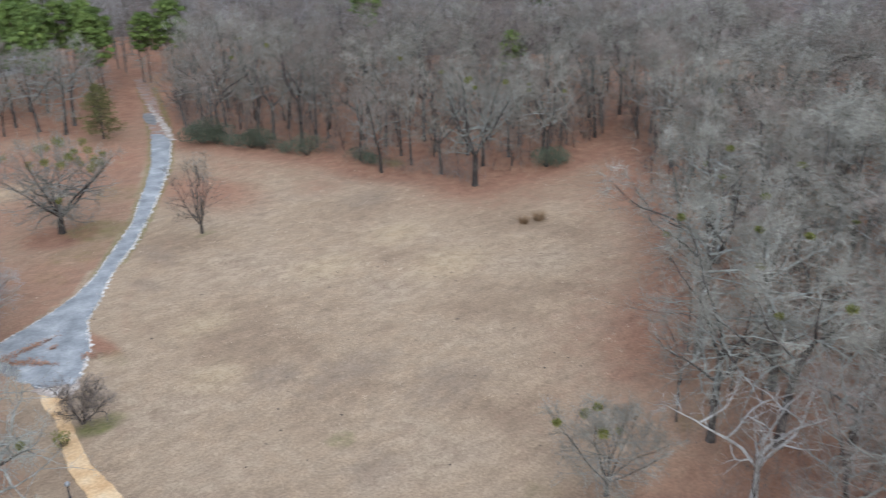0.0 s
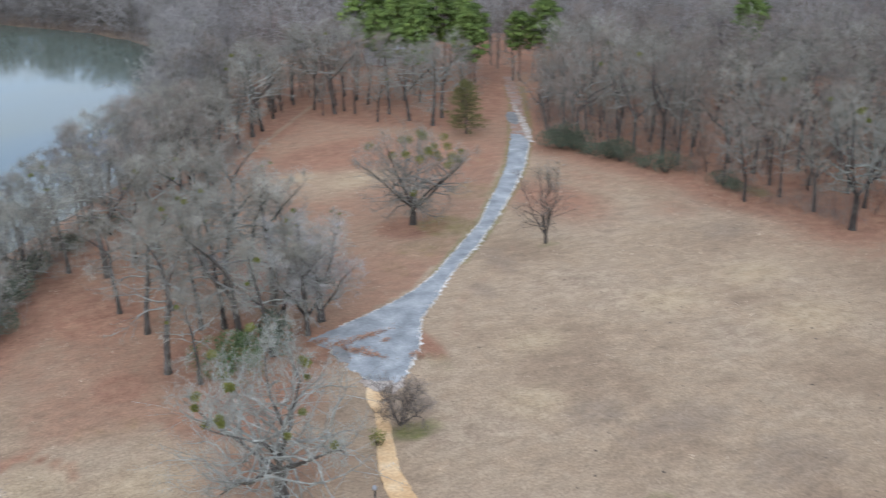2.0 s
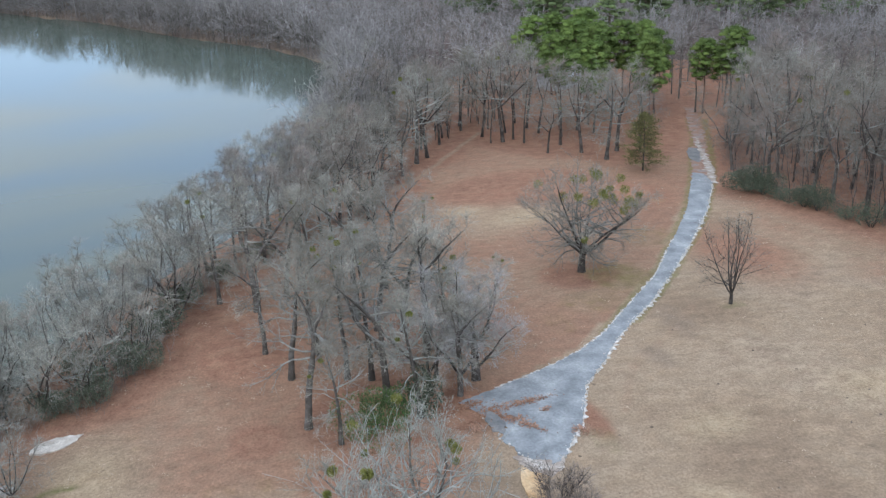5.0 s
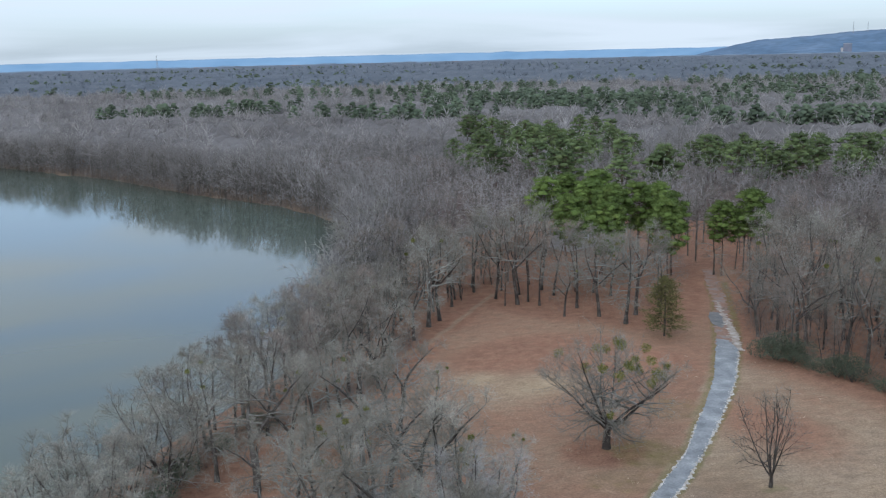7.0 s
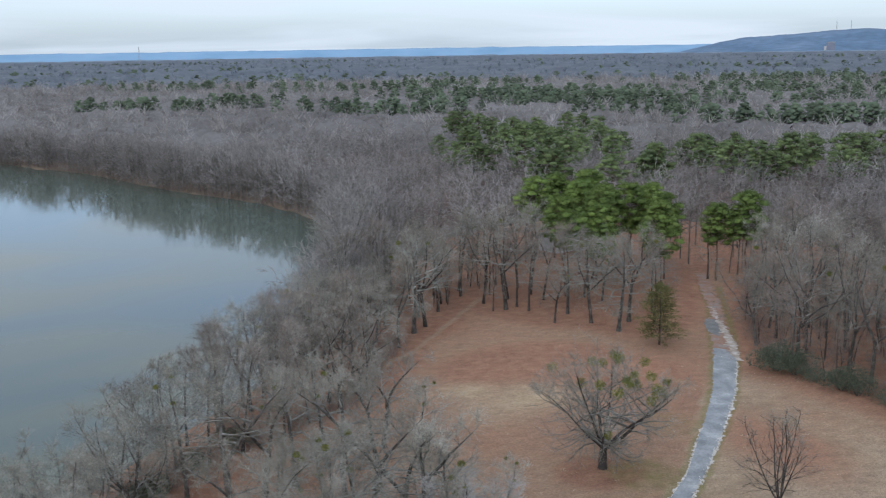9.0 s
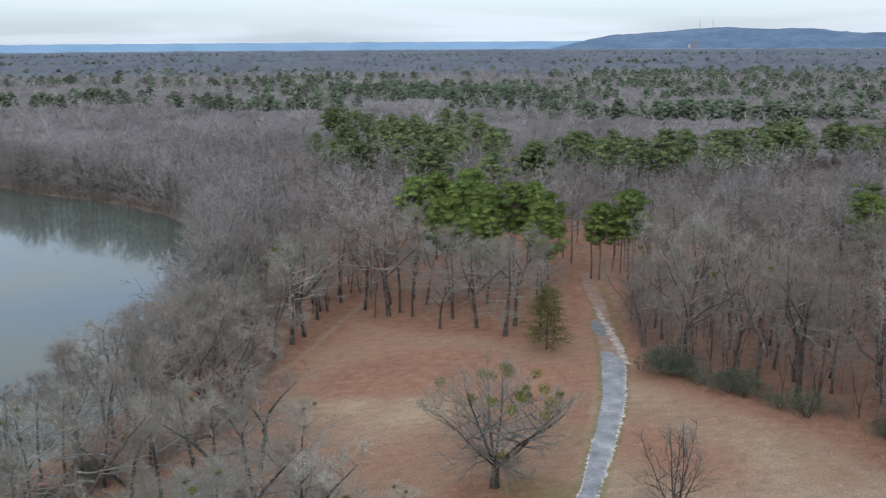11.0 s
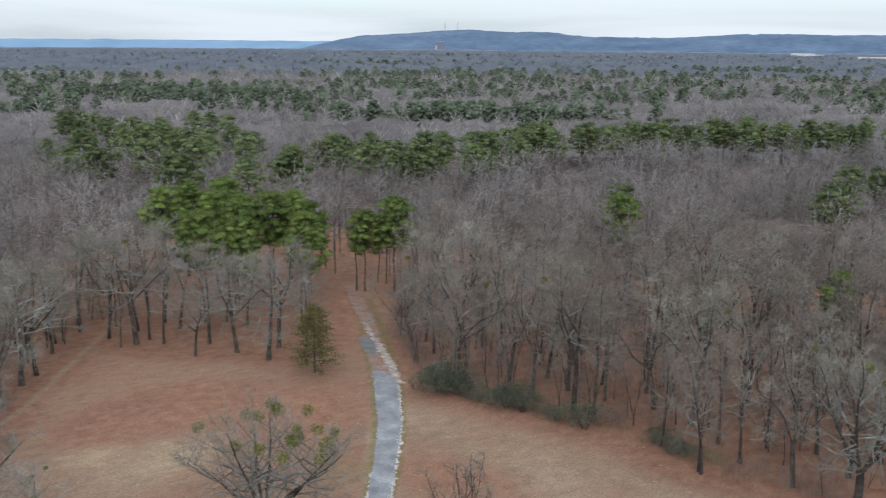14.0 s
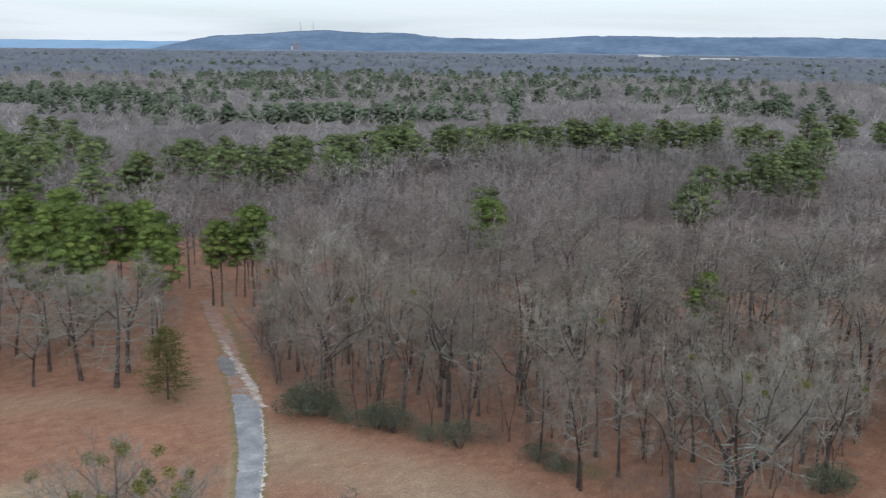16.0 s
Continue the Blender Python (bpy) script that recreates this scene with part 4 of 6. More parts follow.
for x, y, s in ((52, 8, 0.9), (46.5, 5.5, 0.8), (58.5, 13, 0.9), (65, 16, 0.95), (73, 20, 1.0), (49, 1, 0.95), (57, 5, 1.0), (80, 22, 0.95)):
    near.append((x, y))
    forest_tree(x, y, s, rng, 1.4, kinds=[4, 17, 19, 2])
MIDDLE = [(34.1, 148.6, 1.05), (36.9, 151.5, 0.95), (49.6, 171.5, 1), (50.6, 156.8, 0.5), (53.0, 156.8, 1.08), (55.3, 157.6, 0.8), (56.2, 154.5, 0.8), (57.2, 146.0, 0.6), (61.5, 150.3, 1.0), (62.9, 144.3, 0.9),
          (64.7, 138.3, 0.95), (68.7, 142.4, 1.0), (70.8, 155.9, 0.75), (68.9, 159.2, 0.7), (41.7, 159.8, 0.95), (48.6, 168.0, 0.95), (64.1, 155.8, 0.8), (75, 146, 0.85), (72, 140, 0.8), (97.0, 163.5, 0.75)]
for x, y, s in MIDDLE:
    near.append((x, y))
    forest_tree(x, y, s * 0.92, rng, 1.2, kinds=[1, 17, 4, 19])
for x, y in sprinkle(WOOD_EAST, 30, 190, -60, 190, 5.1, lambda x, y: in_reach(x, y) and (y > 62 or line_dist(np.array([x]), np.array([y]), WOOD_EAST[:-4])[0] > 2.5), rng):
    front = line_dist(np.array([x]), np.array([y]), WOOD_EAST[:-4])[0] < 10 or math.hypot(x, y - 10) < 98
    forest_tree(x, y, rng.uniform(0.72, 1.1), rng, rng.uniform(0.95, 1.25) * (1.3 if y < 35 else 1.0), kinds=FULL if front else LESS)
for x, y in sprinkle(WOOD_NORTH, 20, 140, 130, 200, 4.7, lambda x, y: in_reach(x, y) and y > 152 and not (62 < x < 97 and y < 197), rng, 12000):
    forest_tree(x, y, rng.uniform(0.48, 0.66) if x > 62 else rng.uniform(0.7, 1.0), rng, kinds=FULL if y < 150 else LESS)
for x, y in sprinkle(WOOD_BANK, -30, 35, 70, 155, 3.5, lambda x, y: True, rng, 8000):
    far_end = y > 108
    tall = far_end or rng.random() < 0.3
    forest_tree(x, y, (rng.uniform(0.62, 0.85) if far_end else rng.uniform(0.42, 0.58)) if tall else rng.uniform(0.62, 0.92), rng, 1.15 if far_end else 1.25, "riverbank trees", FULL if tall else BUSHY)
for x, y in ((-28.5, 77), (-30.5, 74.5), (-27.5, 80), (-26, 83), (-33, 71.5), (-31, 77.5)):
    forest_tree(x, y, rng.uniform(0.7, 0.9), rng, 1.25, "riverbank trees", BUSHY)
for x, y in ((-23.6, 65.7), (-25.2, 63.3), (-27, 67.8), (-29, 64), (-31, 70), (-33, 60)):
    forest_tree(x, y, rng.uniform(0.45, 0.6), rng, 1.15, "riverbank trees", BUSHY)

def deep_wood(spots):
    """The trees that stand deep in the wood, too many to count, in one mesh."""
    kinds = {}
    for k in LESS:
        meshes = [sh.arrays() for sh in (KINDS[k][0].trunk, KINDS[k][0].boughs, KINDS[k][0].twigs)]
        skip = np.cumsum([0] + [len(V) for V, F in meshes])
        kinds[k] = (np.concatenate([V for V, F in meshes]), np.concatenate([F + o for (V, F), o in zip(meshes, skip)]),
                    np.concatenate([np.full(len(F), m, np.int32) for (V, F), m in zip(meshes, (0, 1 + k % 3, 4 + (k + k // 3) % 3))]))
    VV, FF, MM, base = [], [], [], 0
    for k, x, y, z, size, wide, a in spots:
        V, F, M = kinds[k]
        c, n = math.cos(a) * size * wide, math.sin(a) * size * wide
        VV.append(np.stack([V[:, 0] * c - V[:, 1] * n + x, V[:, 0] * n + V[:, 1] * c + y, V[:, 2] * size + z], -1))
        FF.append(F + base)
        MM.append(M)
        base += len(V)
    me = tri_mesh("deep_wood", np.concatenate(VV), np.concatenate(FF))
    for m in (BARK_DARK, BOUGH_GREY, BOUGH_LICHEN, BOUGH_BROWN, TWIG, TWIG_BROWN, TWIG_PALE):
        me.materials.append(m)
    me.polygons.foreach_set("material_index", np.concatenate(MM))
    return tagged(new("deep_wood", me), "leafless grey hardwoods deep in the wood", "woods", "", "stuff")


deep_wood(DEEP)


def small_hardwood(seed):
    t = Hardwood(seed, 7.5, 0.09, bare=0.16, limbs=9, wide=0.75, subs=3, twigs=4, lets=0, twig=1.0, tuft=0.02, fine=False, low=10, high=70, leaders=(1, 2)[seed % 2], split=0.15)
    meshes = [sh.arrays() for sh in (t.trunk, t.boughs, t.twigs)]
    skip = np.cumsum([0] + [len(V) for V, F in meshes])
    return np.concatenate([V for V, F in meshes]), np.concatenate([F + o for (V, F), o in zip(meshes, skip)]), np.concatenate([np.full(len(F), m, np.int32) for (V, F), m in zip(meshes, (0, 1, 2))])


small_spots = []
while len(small_spots) < 420:
    x, y = rng.uniform(30, 135), rng.uniform(-30, 185)
    if (inside(x, y, WOOD_EAST) and in_reach(x, y)) or (inside(x, y, WOOD_NORTH) and y > 160 and x < 60):
        small_spots.append((x, y, ground_z(x, y), rng.uniform(0.6, 1.25), 1.0))
thing("understory_trees", scatter_mesh("understory_trees", [small_hardwood(210 + k) for k in range(5)], small_spots, rng), (BARK_DARK, BOUGH_BROWN, TWIG_BROWN), "thin young leafless trees under the tall hardwoods", "woods", "stuff")

# thicket of saplings and brush along the wood's edges and on the forest floor
def brush_kind(seed, n, h, thick):
    r, s = random.Random(seed), Shape()
    for _ in range(n):
        p = Vector((r.gauss(0, 0.5), r.gauss(0, 0.5), -0.1))
        q = p + Vector((r.gauss(0, 0.35) * h, r.gauss(0, 0.35) * h, h * r.uniform(0.5, 1.1)))
        s.spike(p, q, thick)
        for _ in range(3):
            w = p.lerp(q, r.uniform(0.3, 0.9))
            s.spike(w, w + Vector((r.gauss(0, 0.3), r.gauss(0, 0.3), r.uniform(0.0, 0.5))) * h * 0.6, thick * 0.7)
    return s.arrays()


brush_spots = []
for _ in range(3400):
    x, y = rng.uniform(-30, 150), rng.uniform(-30, 200)
    east, bank = inside(x, y, WOOD_EAST), inside(x, y, WOOD_BANK)
    if (east and rng.random() < 0.6) or bank or (inside(x, y, WOOD_NORTH) and rng.random() < (0.8 if y > 158 else 0.25)):
        brush_spots.append((x, y, ground_z(x, y), rng.uniform(0.5, 1.3) * (1.2 if bank else 1.0), 1.3))
for (x0, y0), (x1, y1) in zip(WOOD_BANK[:11], WOOD_BANK[1:12]):
    for _ in range(int(math.hypot(x1 - x0, y1 - y0) * 5)):
        u = rng.random()
        x, y = x0 + (x1 - x0) * u + rng.gauss(-1.2, 0.9), y0 + (y1 - y0) * u + rng.gauss(1.0, 0.9)
        brush_spots.append((x, y, ground_z(x, y), rng.uniform(0.7, 1.5), 1.0))
for (x0, y0), (x1, y1) in zip(WOOD_EAST[1:12], WOOD_EAST[2:13]):
    for _ in range(int(math.hypot(x1 - x0, y1 - y0) * 3)):
        u = rng.random()
        x, y = x0 + (x1 - x0) * u + abs(rng.gauss(1.5, 1.5)), y0 + (y1 - y0) * u + rng.gauss(0, 0.9)
        brush_spots.append((x, y, ground_z(x, y), rng.uniform(0.7, 1.4), 1.0))
for (x0, y0), (x1, y1) in zip(RIVER[10:22], RIVER[11:23]):
    nx, ny = -(y1 - y0), x1 - x0
    ln = math.hypot(nx, ny)
    for _ in range(int(ln * 4.0)):
        u, off = rng.random(), (rng.uniform(-1.0, 2) if rng.random() < 0.5 else abs(rng.gauss(0, 4)))
        x, y = x0 + (x1 - x0) * u, y0 + (y1 - y0) * u
        sgn = -1 if inside(x + nx / ln * 2, y + ny / ln * 2, RIVER) else 1
        x, y = x + sgn * nx / ln * off, y + sgn * ny / ln * off
        brush_spots.append((x, y, ground_z(x, y), rng.uniform(1.0, 2.2), 1.0))
for _ in range(1500):
    x, y = rng.uniform(30, 150), rng.uniform(-10, 190)
    if inside(x, y, WOOD_EAST) and in_reach(x, y):
        brush_spots.append((x, y, ground_z(x, y), rng.uniform(0.9, 1.7), 1.7))
BRUSH = material("brown_brush", [(0.13, 0.10, 0.08), (0.19, 0.15, 0.125), (0.25, 0.21, 0.18)], 0.15, bump=0, island=0.3, tone=0.3)
thing("brush", scatter_mesh("brush", [brush_kind(200 + k, 6, 2.2, 0.016) for k in range(6)], brush_spots, rng), BRUSH, "leafless brown brush and saplings on the forest floor", "brush", "stuff")


# ---------------------------------------------------------------- pines
class Pine:
    """A pine: a tall bare trunk and tiers of boughs that carry dense flat pads of needle tufts, in a rounded crown."""

    def __init__(self, seed, height, bare=0.45, puffs=26, blades=100, wide=0.2, size=0.6):
        self.r = r = random.Random(seed)
        self.wood, self.leaves = Shape(), Shape()
        p, d = Vector((0, 0, -0.3)), turned(Vector((0, 0, 1)), r.uniform(0, 0.05), r)
        pts = [p + d * height * 0.95 * i / 8 + Vector((r.gauss(0, 0.1), r.gauss(0, 0.1), 0)) for i in range(9)]
        self.wood.tube(pts, [0.25 * (1.2 if i == 0 else 1) * (1 - 0.8 * i / 8) for i in range(9)], 7)
        for k in range(puffs):
            v = (k + r.random()) / puffs
            q = pts[0].lerp(pts[-1], bare + (0.99 - bare) * v)
            full = math.sin(math.pi * min(1.0, 0.2 + 0.76 * v)) ** 0.6
            reach = height * wide * full * r.choice((0.3, 0.7, 0.95, 1.05)) * r.uniform(0.85, 1.1)
            a = 2.4 * k + r.uniform(-0.5, 0.5)
            c = q + Vector((math.cos(a) * reach, math.sin(a) * reach, reach * r.uniform(0.0, 0.5)))
            self.wood.tube([q, q.lerp(c, 0.5) + Vector((0, 0, -0.15)), c], [0.08, 0.055, 0.03], 3)
            w = height * r.uniform(0.03, 0.05) * (0.8 + 0.35 * full)
            o, g = len(self.leaves.v), w * 0.86
            self.leaves.v.append(c + Vector((0, 0, g * 0.55)))
            for q_ in range(12):
                e = 2 * math.pi * (q_ % 6 + 0.5 * (q_ // 6)) / 6
                self.leaves.v.append(c + Vector((math.cos(e) * g, math.sin(e) * g, (0.22 if q_ < 6 else -0.3) * g)) + Vector((r.gauss(0, 0.14), r.gauss(0, 0.14), r.gauss(0, 0.1))) * g)
            for q_ in range(6):
                n = (q_ + 1) % 6
                self.leaves.f += [(o, o + 1 + q_, o + 1 + n), (o + 1 + q_, o + 7 + q_, o + 1 + n), (o + 1 + n, o + 7 + q_, o + 7 + n)]
            for _ in range(blades):
                e = Vector((r.gauss(0, 1), r.gauss(0, 1), r.gauss(0.35, 0.8))).normalized()
                o = c + Vector((e.x * w * 1.2, e.y * w * 1.2, e.z * w * 0.7)) * r.uniform(0.62, 1.05)
                f = (e + Vector((r.gauss(0, 0.5), r.gauss(0, 0.5), r.gauss(0.25, 0.5)))).normalized()
                self.leaves.leaf(o, f, turned(f, 1.57, r), size * r.uniform(0.7, 1.3), size * 0.3)


def make_pine(t, x, y, size, label, needle=NEEDLE, group="pine clump by the lane"):
    root = tagged(new("pine_tree"), label, "tree", group)
    part("trunk", t.wood.mesh("trunk", True), BARK_PINE, root)
    part("crown", t.leaves.mesh("crown", True), needle, root, "green needle tufts")
    root.matrix_basis = pose(x, y, ground_z(x, y)) @ Matrix.Diagonal((size, size, size, 1))
    return root


PINES = [make_pine(Pine(300, 21.5, 0.5, 84, 84, 0.175, 0.38), 66, 161, 0.88, "tall green pine with a bare reddish trunk"), make_pine(Pine(301, 21.5, 0.48, 90, 84, 0.18, 0.38), 80, 181, 0.97, "tall green pine with a full rounded crown"),
         make_pine(Pine(302, 21, 0.4, 92, 84, 0.165, 0.38), 83, 157, 0.85, "green pine with low drooping boughs"), make_pine(Pine(303, 18.5, 0.48, 80, 84, 0.17, 0.36), 101.5, 158.2, 1.0, "leaning dark green pine beside the lane")]
for k, x, y, s in ((0, 72, 190, 0.88), (0, 75, 168, 0.88), (1, 85, 172, 0.88), (2, 92, 178, 0.85), (1, 76, 176, 0.9), (2, 78, 192, 0.9), (0, 89, 166, 0.82), (2, 73, 163, 0.82), (1, 79, 172, 0.88), (3, 97.8, 162, 0.85), (1, 140.6, 139.2, 0.8), (2, 128, 89, 0.66)):
    put(PINES[k], x, y, s, rng.uniform(0, 360))

# belts of pines in the woods: a line, its half width, and how many; and single clumps
BELTS = [([(163, 222), (203, 238), (240, 240), (255, 222), (285, 205), (305, 185), (300, 155), (280, 135)], 7, 78), ([(104, 246), (128, 272), (130, 290), (146, 335)], 11, 24), ([(360, 160), (385, 150)], 14, 12)]
CLUMPS = [(222, 126, 8, 6), (236, 122, 8, 5), (179, 118, 3, 3), (119, 223, 4, 4), (150, 249, 6, 8), (146, 221, 5, 6), (100, 300, 8, 4), (90, 270, 6, 3), (92, 224, 4, 2), (115, 296, 8, 5), (121, 366, 10, 6), (147, 145, 1, 1)]
LIGHT = [Pine(320 + k, 21.5, 0.56, puffs=46, blades=24, wide=0.17, size=0.5) for k in range(4)]
LIGHT_MASTERS, WOOD_PINES = [], []


def wood_pine(x, y):
    s = rng.uniform(0.8, 1.0)
    WOOD_PINES.append((x, y))
    if len(LIGHT_MASTERS) < 4:
        LIGHT_MASTERS.append(make_pine(LIGHT[len(LIGHT_MASTERS)], x, y, s, "green pine rising above the bare woods", NEEDLE_MID_HAZE, "pines in the woods"))
    else:
        put(LIGHT_MASTERS[rng.randrange(4)], x, y, s, rng.uniform(0, 360), rng.uniform(0.9, 1.15))


for pts_, half, count_ in BELTS:
    for x, y in even(pts_, count_):
        wood_pine(x + rng.gauss(0, half), y + rng.gauss(0, half))
for cx, cy, rad, count_ in CLUMPS:
    for _ in range(count_):
        wood_pine(cx + rng.gauss(0, rad * 0.7), cy + rng.gauss(0, rad * 0.7))

# ---------------------------------------------------------------- far woods
def far_hardwood(seed, limbs, subs, twigs, thick, low=0.35, wide=0.29):
    """A bare tree far off: trunk, boughs fanned out to a domed crown, a few twigs; with the material of each face."""
    r, s, h = random.Random(seed), Shape(), 17
    s.tube([Vector((0, 0, -0.5)), Vector((r.gauss(0, 0.3), r.gauss(0, 0.3), h * 0.5)), Vector((r.gauss(0, 0.6), r.gauss(0, 0.6), h * 0.86))], [0.2, 0.13, 0.03], 3)
    wood_faces, spin = [], r.uniform(0, 6.28)
    for k in range(limbs):
        v = (k + r.random()) / limbs
        a, z, el = spin + 2.4 * k, h * (low + (0.68 - low) * v), radians(0 + 68 * v + r.uniform(-12, 12))
        q = Vector((0, 0, z))
        ln = 1 / math.sqrt((math.cos(el) / (h * wide)) ** 2 + (math.sin(el) / (h - z)) ** 2) * r.uniform(0.7, 1.0)
        e = Vector((math.cos(a) * math.cos(el), math.sin(a) * math.cos(el), math.sin(el)))
        wood_faces.append(len(s.f))
        s.spike(q, q + e * ln, thick * 1.4)
        for j in range(subs):
            p = q + e * ln * (0.4 + 0.6 * (j + r.random()) / subs)
            d = (turned(e, r.uniform(0.4, 1.1), r) + Vector((0, 0, 0.12))).normalized()
            m = ln * r.uniform(0.25, 0.5)
            s.spike(p, p + d * m, thick)
            for _ in range(twigs):
                o = p + d * m * r.uniform(0.3, 1.0)
                s.spike(o, o + turned(d, r.uniform(0.3, 1.1), r) * r.uniform(0.8, 1.8), thick * 0.85)
    V, F = s.arrays()
    M = np.zeros(len(F), np.int32)
    M[:12] = 1
    for i in wood_faces:
        M[i + 6:i + 9] = 1
    return V, F, M


def canopy_sheet(name, r0, r1, a0, a1, nr, na, mat, label, level=10.2, jitter=1.2, rough=1.3, start=(0.5, 0.65, 0.85)):
    """The closed mass of far crowns, a rough sheet over the ground."""
    R = np.geomspace(r0, r1, nr)
    A = np.radians(np.linspace(a0, a1, na))
    RR, AA = np.meshgrid(R, A, indexing="ij")
    rs = np.random.RandomState(7)
    X = np.sin(AA) * RR - 5 + rs.normal(0, jitter, RR.shape)
    Y = np.cos(AA) * RR + 8 + rs.normal(0, jitter, RR.shape)
    Z = level + rs.normal(0, rough, RR.shape) + 1.4 * np.sin(X * 0.045 + 1.5 * np.sin(Y * 0.02)) * np.sin(Y * 0.05)
    for k, f in enumerate(start):
        Z[k, :] *= f
    clear = smooth01((np.hypot(X - 95, Y - 188) - 42) / 16)  # the clearing at the lane's end
    for hx, hy in ((46, 397),):
        clear = clear * smooth01((np.hypot(X - hx, Y - hy) - 5) / 8)
    Z = Z * clear - 0.5 * (1 - clear)
    wet = inside_np(X, Y, RIVER) | (line_dist(X, Y, RIVER, True) < 9)
    Z = np.where(line_dist(X, Y, RIVER, True) < 60, Z * smooth01((line_dist(X, Y, RIVER, True) - 8) / 14), Z)
    ids = np.arange(nr * na).reshape(nr, na)
    keep = ~(wet[:-1, :-1] | wet[1:, :-1] | wet[1:, 1:] | wet[:-1, 1:])
    a, b, c, d = ids[:-1, :-1][keep], ids[1:, :-1][keep], ids[1:, 1:][keep], ids[:-1, 1:][keep]
    F = np.concatenate([np.stack([a, c, b], -1), np.stack([a, d, c], -1)])
    return thing(name, tri_mesh(name, np.stack([X, Y, Z], -1).reshape(-1, 3), F), mat, label, "woods", "stuff")


def far_pine(seed, lumps, rad0):
    """A pine far away: a trunk and a rounded crown of lumpy needle masses."""
    r, s = random.Random(seed), Shape()
    s.tube([Vector((0, 0, -0.5)), Vector((0, 0, 16))], [0.25, 0.08], 3)
    for k in range(lumps):
        v = (k + 0.5) / lumps
        z, w = 9.5 + 8.0 * v, 2.6 * math.sin(math.pi * (0.25 + 0.7 * v)) * r.uniform(0.5, 1.0)
        a = 2.4 * k + r.random()
        c = Vector((math.cos(a) * w, math.sin(a) * w, z))
        rad, o = rad0 * r.uniform(0.75, 1.2), len(s.v)
        s.v.append(c + Vector((0, 0, rad * 0.8)))
        for q in range(12):
            e = 2 * math.pi * (q % 6 + 0.5 * (q // 6)) / 6
            s.v.append(c + Vector((math.cos(e) * rad, math.sin(e) * rad, (0.3 if q < 6 else -0.4) * rad)) + Vector((r.gauss(0, 0.2), r.gauss(0, 0.2), r.gauss(0, 0.22))) * rad)
        for q in range(6):
            n = (q + 1) % 6
            s.f += [(o, o + 1 + q, o + 1 + n), (o + 1 + q, o + 7 + q, o + 1 + n), (o + 1 + n, o + 7 + q, o + 7 + n)]
    return s.arrays()


FAR_STANDS = [(235, 664, 60), (229, 557, 40), (271, 549, 40), (253, 449, 30), (261, 385, 22), (282, 379, 20), (307, 362, 24), (343, 333, 24), (380, 494, 45), (502, 521, 60), (506, 402, 40), (605, 381, 45), (659, 344, 40),
              (482, 263, 30), (545, 781, 80), (700, 800, 90), (796, 621, 80), (799, 468, 70), (1054, 688, 90), (24, 617, 24), (-3, 614, 22), (60, 628, 22), (119, 546, 26), (145, 521, 30), (216, 632, 45), (257, 597, 45), (293, 528, 40),
              (196, 794, 70), (330, 640, 50), (420, 620, 50), (560, 620, 50), (300, 860, 80), (60, 900, 60), (640, 520, 50), (430, 400, 30), (560, 300, 40)]
rng = random.Random(17)
mid_spots, far_spots, low_spots, pine_spots, low_pines = [], [], [], [], []


def open_ground(x, y):
    """Clear of the houses across the river and of the view to their fronts."""
    return all(line_dist(np.array([x]), np.array([y]), [(hx * 0.93 - 0.6, hy * 0.93 + 0.5), (hx, hy)])[0] > 3.5 for hx, hy in ((47.5, 402),))


def polar(r0, r1, a0, a1):
    d = math.sqrt(rng.uniform(r0 * r0, r1 * r1))
    a = radians(rng.uniform(a0, a1))
    return math.sin(a) * d - 5, math.cos(a) * d + 8


for _ in range(1600):
    x, y = polar(168, 350, -28, 84)
    if inside(x, y, RIVER) or (171 > math.hypot(x, y - 10)) or math.hypot(x - 209.5, y - 111.5) < 6 or line_dist(np.array([x]), np.array([y]), [(165, 93), (209, 111)])[0] < 2.2 or math.hypot(x - 176, y - 256) < 7 or (58 < x < 100 and y < 178):
        continue
    s = rng.uniform(0.7, 1.08)
    if not open_ground(x, y):
        continue
    mid_spots.append((x, y, ground_z(x, y), s, 1.0))
for _ in range(6600):
    x, y = polar(350, 1050, -28, 80)
    if not inside(x, y, RIVER) and (y > 470 or open_ground(x, y)):
        s = rng.uniform(0.75, 1.1)
        far_spots.append((x, y, 0.0, s, rng.uniform(0.9, 1.05)))
for _ in range(3200):
    x, y = polar(1050, 2700, -30, 76)
    s = rng.uniform(1.2, 1.7)
    low_spots.append((x, y, 0, s, rng.uniform(0.62, 0.78)))
for cx, cy, rad in FAR_STANDS:
    a = math.atan2(cy, cx) + math.pi / 2
    for _ in range(int(7 + rad * 0.5)):
        u, w = rng.gauss(0, 0.75) * rad, rng.gauss(0, 0.14) * rad
        x, y = cx + u * math.cos(a) - w * math.sin(a), cy + u * math.sin(a) + w * math.cos(a)
        s = rng.uniform(1.05, 1.4)
        pine_spots.append((x, y, -2.2, s, 0.82))
for _ in range(24):
    cx, cy = polar(900, 2500, -25, 82)
    a = math.atan2(cy, cx) + math.pi / 2
    for _ in range(26):
        u, w = rng.gauss(0, 130), rng.gauss(0, 18)
        low_pines.append((cx + u * math.cos(a) - w * math.sin(a), cy + u * math.sin(a) + w * math.cos(a), -2.5, rng.uniform(1.2, 1.6), rng.uniform(0.6, 0.7)))
PINE_AT = np.array([p[:2] for p in pine_spots] + WOOD_PINES)


def off_pines(spots, gap):
    return [p for p in spots if np.min(np.hypot(PINE_AT[:, 0] - p[0], PINE_AT[:, 1] - p[1])) > gap]


